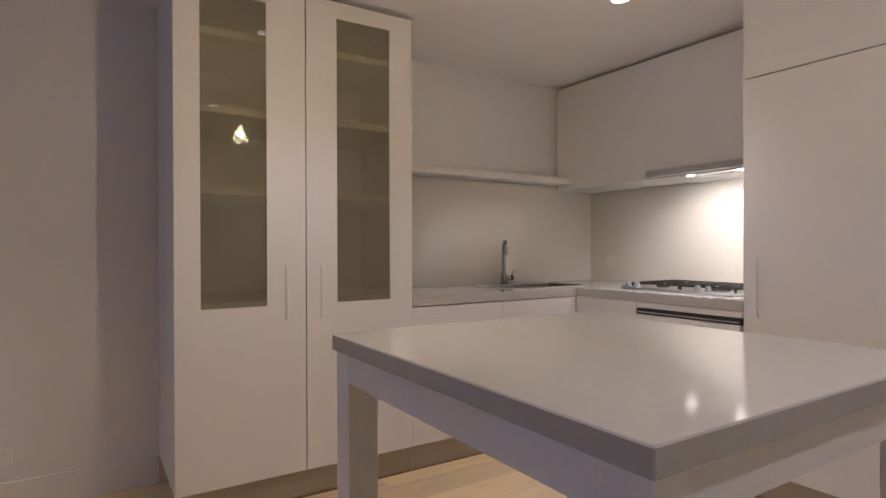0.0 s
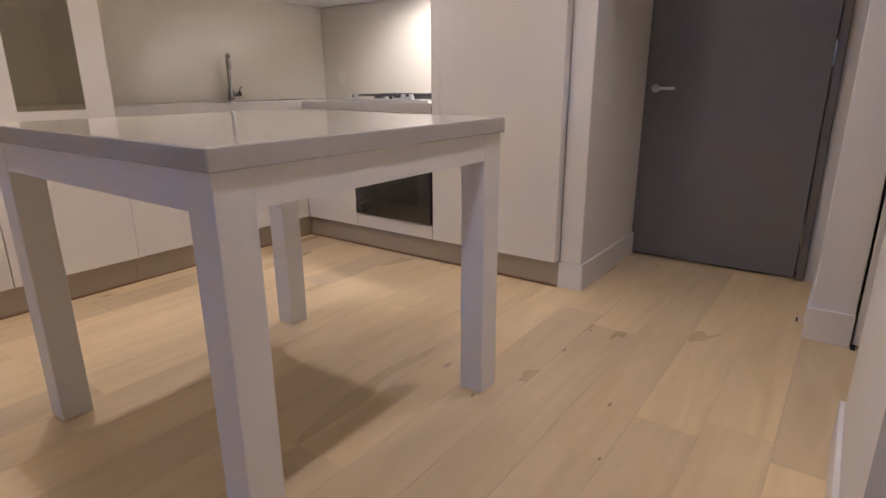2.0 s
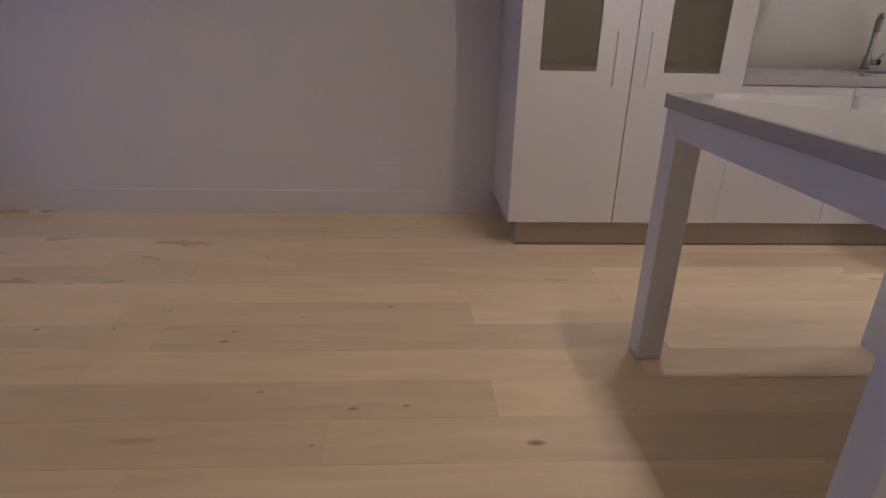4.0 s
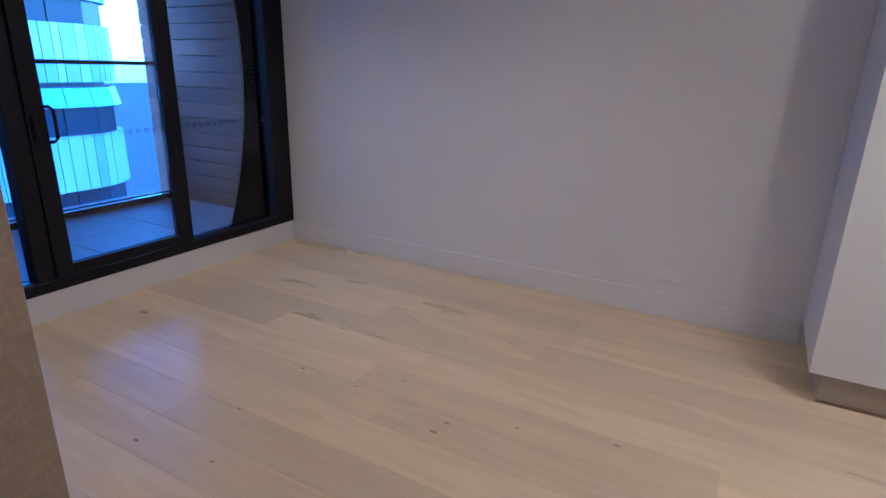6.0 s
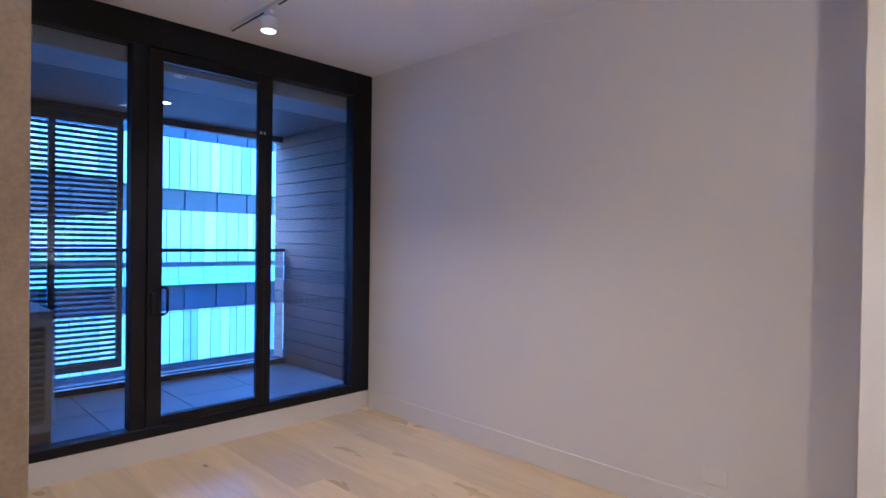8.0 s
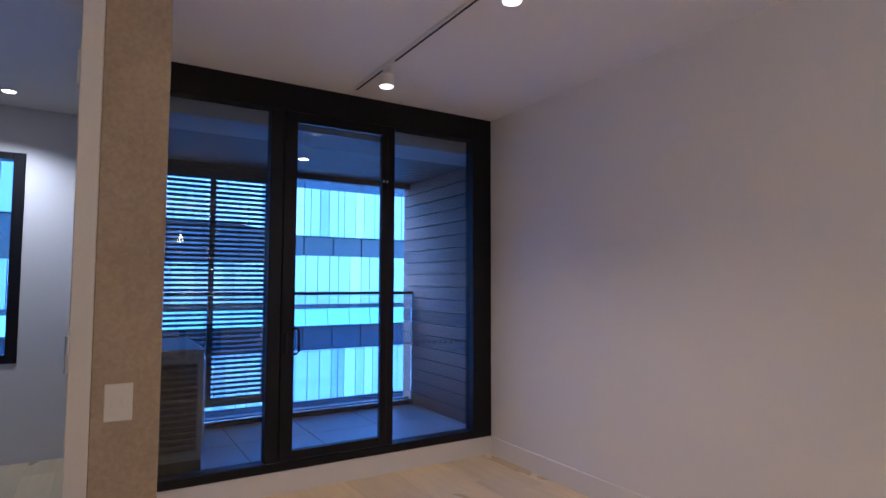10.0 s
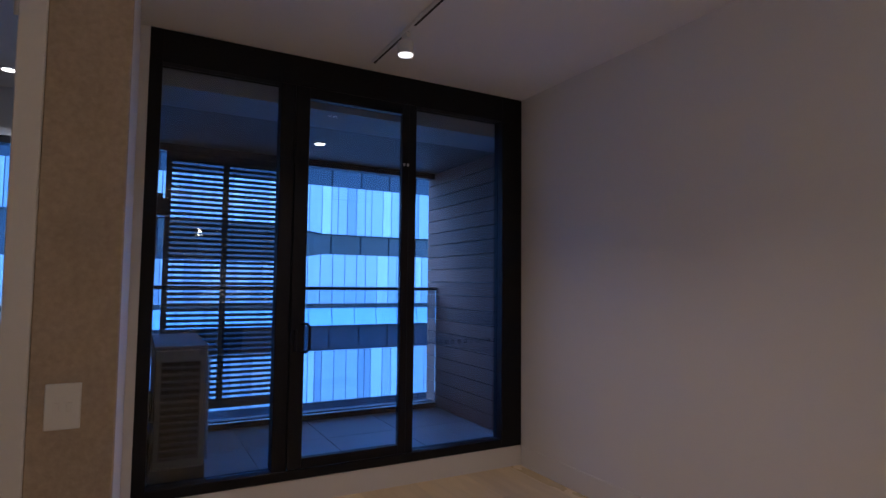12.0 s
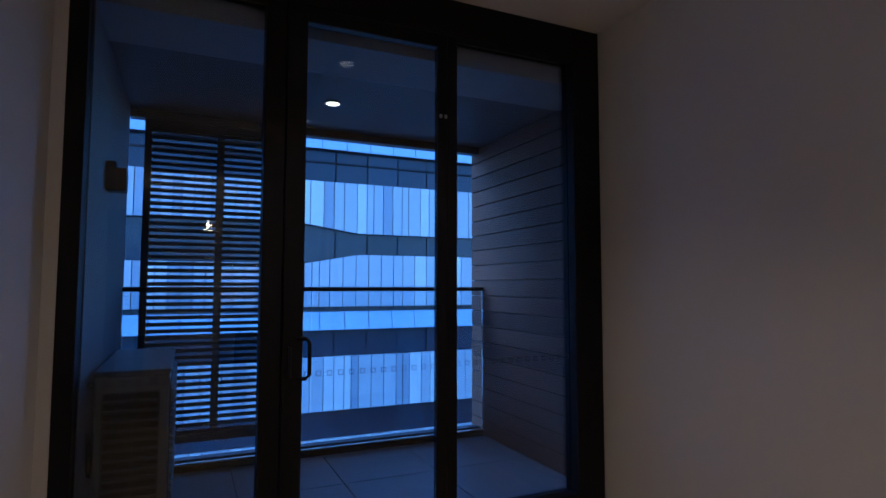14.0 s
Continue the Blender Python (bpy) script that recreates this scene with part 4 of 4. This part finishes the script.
def far_building():
    b = thing("office_building", (XB - 6, -4, -14), "curved office block of white panels and dark ribbon windows", "building")
    rng = random.Random(5)
    core = bmesh.new()
    ring = [(XB - 14.0, -24.0)] + [(facade_path(s)[0] - 0.35 * math.cos(facade_path(s)[2]), facade_path(s)[1] - 0.35 * math.sin(facade_path(s)[2])) for s in [-24.0, 7.5] + [7.5 + 2.0 * math.pi / 2 * k / 10 for k in range(1, 11)]] + [(XB - 14.0, 9.15)]
    lo = [core.verts.new((x, y, -14.0)) for x, y in ring]
    hi = [core.verts.new((x, y, 12.4)) for x, y in ring]
    for k in range(len(ring)):
        core.faces.new((lo[k], lo[(k + 1) % len(ring)], hi[(k + 1) % len(ring)], hi[k]))
    core.faces.new(hi)
    core.faces.new(list(reversed(lo)))
    bmesh.ops.recalc_face_normals(core, faces=core.faces[:])
    part("core", core, FACADE, b)
    L = Vector(BASE[b.name])
    cache = {}

    def piece(name, mat, s, w, z0, z1, depth, lean=0.0, out=0.0, zl=None, zh=None):
        """One facade piece; zl, zh: the heights at its far side where its edge slopes."""
        key = (name, mat.name, round(w, 3), round(z0, 3), round(z1, 3), depth, lean, zl, zh)
        if key not in cache:
            bm = bmesh.new()
            box(bm, -depth, 0.0, -w / 2, w / 2, 0, z1 - z0)
            for v in bm.verts:
                if v.co.y < 0 and zl is not None:
                    v.co.z = zl - z0 if v.co.z < 1e-4 else zh - z0
                if v.co.z > (z1 - z0) / 2:
                    v.co.x -= lean
            bmesh.ops.scale(bm, vec=(LIVING, LIVING, LIVING), verts=bm.verts[:])
            cache[key] = mesh_of(bm, name, mat)
        x, y, a = facade_path(s)
        ob = new(name, cache[key])
        ob.parent = b
        ob.matrix_basis = Matrix.Translation(SITE @ Vector((x, y, z0)) - L) @ pose(0, 0, 0, 0, 0, math.degrees(a)) @ Matrix.Translation((out * LIVING, 0, 0))
        return ob

    # ribbon windows
    for z0, z1, w in ((5.66, 4.62, 1.1), (-0.27, -1.10, 1.1), (-2.86, -3.72, 1.1), (7.4, 6.54, 1.1)):
        s = -20.0
        while s < 10.6:
            piece("ribbon_window", FARGLASS, s, w - 0.05, min(z0, z1), max(z0, z1), 0.06, out=-0.22)
            if z1 > 4:
                piece("transom", DARKFRAME, s, w - 0.05, z1 + 0.62, z1 + 0.68, 0.05, out=-0.17)
            s += w
    s = -20.0
    while s < 10.6:
        f0 = min(1.0, max(0.0, (3.3 - (s - 0.55)) / 1.8))
        f1 = min(1.0, max(0.0, (3.3 - (s + 0.55)) / 1.8))
        piece("ribbon_window", FARGLASS, s, 1.05, 2.23 - 0.32 * f1, 2.90 + 0.27 * f1, 0.06, out=-0.22, zl=2.23 - 0.32 * f0, zh=2.90 + 0.27 * f0)
        s += 1.1
    # panel bands
    for z0, z1, taper in ((2.92, 4.60, 1), (0.50, 2.21, -1), (-2.84, -1.12, 0), (-5.3, -3.74, 0), (7.42, 9.0, 0), (-9.0, -6.0, 0)):
        s = -17.0 if z0 > -3 else -12.0
        while s < 10.6:
            w = rng.choice((0.24, 0.34, 0.34, 0.44))
            skin = rng.choice((PANEL_W, PANEL_M, PANEL_M, PANEL_M, PANEL_D))
            c = s + w / 2
            f0 = min(1.0, max(0.0, (3.3 - s) / 1.8))
            f1 = min(1.0, max(0.0, (3.3 - s - w) / 1.8))
            if taper == 1:
                piece("facade_panel", skin, c, w - 0.026, z0 + 0.27 * f1, z1, 0.16, zl=z0 + 0.27 * f0, zh=z1)
            elif taper == -1:
                piece("facade_panel", skin, c, w - 0.026, z0, z1 - 0.32 * f1, 0.16, zl=z0, zh=z1 - 0.32 * f0)
            else:
                piece("facade_panel", skin, c, w - 0.026, z0, z1, 0.16)
            s += w
    # leaning spandrel glass
    for z0, z1 in ((5.68, 6.52), (-0.25, 0.33)):
        s = -16.0
        while s < 10.6:
            piece("spandrel_panel", PANEL_G, s + 0.41, 0.795, z0, z1, 0.05, lean=0.12, out=0.04)
            s += 0.82


far_building()

# ---- small repeated pieces ----
rng = random.Random(11)
# floor boards
W = 0.19
ENDS = {5: 1.82, 9: 1.75, 10: 3.11, 11: 2.60, 12: 2.10, 16: 4.46, 17: 4.73}
row = 0
y = -0.002
while y > -5.65:
    y2 = max(-0.10 - W * row, -5.68)
    xs, xe = (0.0, 6.58) if y > -2.60 else (-1.61, 6.58)
    x = ENDS[row] - 1.9 * 4 if row in ENDS else xs - rng.uniform(0.2, 1.9)
    while x < xe:
        ln = 1.9 if row in ENDS else rng.choice((1.9, 1.9, 1.9, 1.4, 0.9))
        a, b = max(x, xs), min(x + ln, xe)
        if b - a > 0.02:
            bm = one(a + 0.0002, b - 0.0002, y2 + 0.0002, y - 0.0002, -0.015, 0.0)
            top = [e for e in bm.edges if all(v.co.z > -0.001 for v in e.verts)]
            bmesh.ops.bevel(bm, geom=top, offset=0.0007, segments=1, affect="EDGES")
            ob = new("plank", mesh_of(bm, "plank", OAK))
            ob.parent = floor
        x += ln
    y = y2
    row += 1
# knots in the oak
KNOTS = [(0.962, -0.943), (1.717, -1.456), (1.869, -1.315), (2.153, -1.553), (2.172, -1.48), (2.76, -1.279), (2.827, -1.942), (2.664, -1.952), (2.362, -1.863), (2.565, -2.113), (1.43, -1.46), (1.44, -1.82), (1.6, -2.08), (1.28, -2.14), (2.41, -1.37), (2.12, -0.75), (5.031, -2.765), (4.723, -2.734), (4.535, -2.651), (4.748, -3.052), (4.459, -3.127), (4.292, -3.365), (4.452, -3.577), (5.272, -2.781)]
for kx, ky in KNOTS:
    bm = bmesh.new()
    r0 = rng.uniform(0.005, 0.010)
    vs = []
    for k in range(12):
        a = 2 * math.pi * k / 12
        rr = r0 * rng.uniform(0.75, 1.2)
        vs.append(bm.verts.new((kx + rr * 1.7 * math.cos(a), ky + rr * 0.75 * math.sin(a), 0.0004)))
    bm.faces.new(vs)
    ob = new("knot", mesh_of(bm, "knot", KNOTWOOD))
    ob.parent = floor
# balcony pavers
for i, (ya, yb) in enumerate(((-2.248, -2.209), (-2.203, -1.653), (-1.647, -1.098), (-1.092, -0.543), (-0.537, 0.012), (0.018, 0.083))):
    for xa, xb in ((-1.392, -0.843), (-0.837, -0.288), (-0.282, -0.102)):
        part("paver", one(xa, xb, ya, yb, 0.083, 0.102, 0.0015), PAVER, pav)
# cedar boards on the balcony's side wall
zs = [0.102]
while zs[-1] < 2.13:
    zs.append(zs[-1] + 0.1125)
zs[-1] = 2.238
for z0, z1 in zip(zs, zs[1:]):
    part("board", one(-1.60, -0.102, 0.086, 0.1125, z0 + 0.003, z1 - 0.003, 0.002), CEDAR, bal_wall)
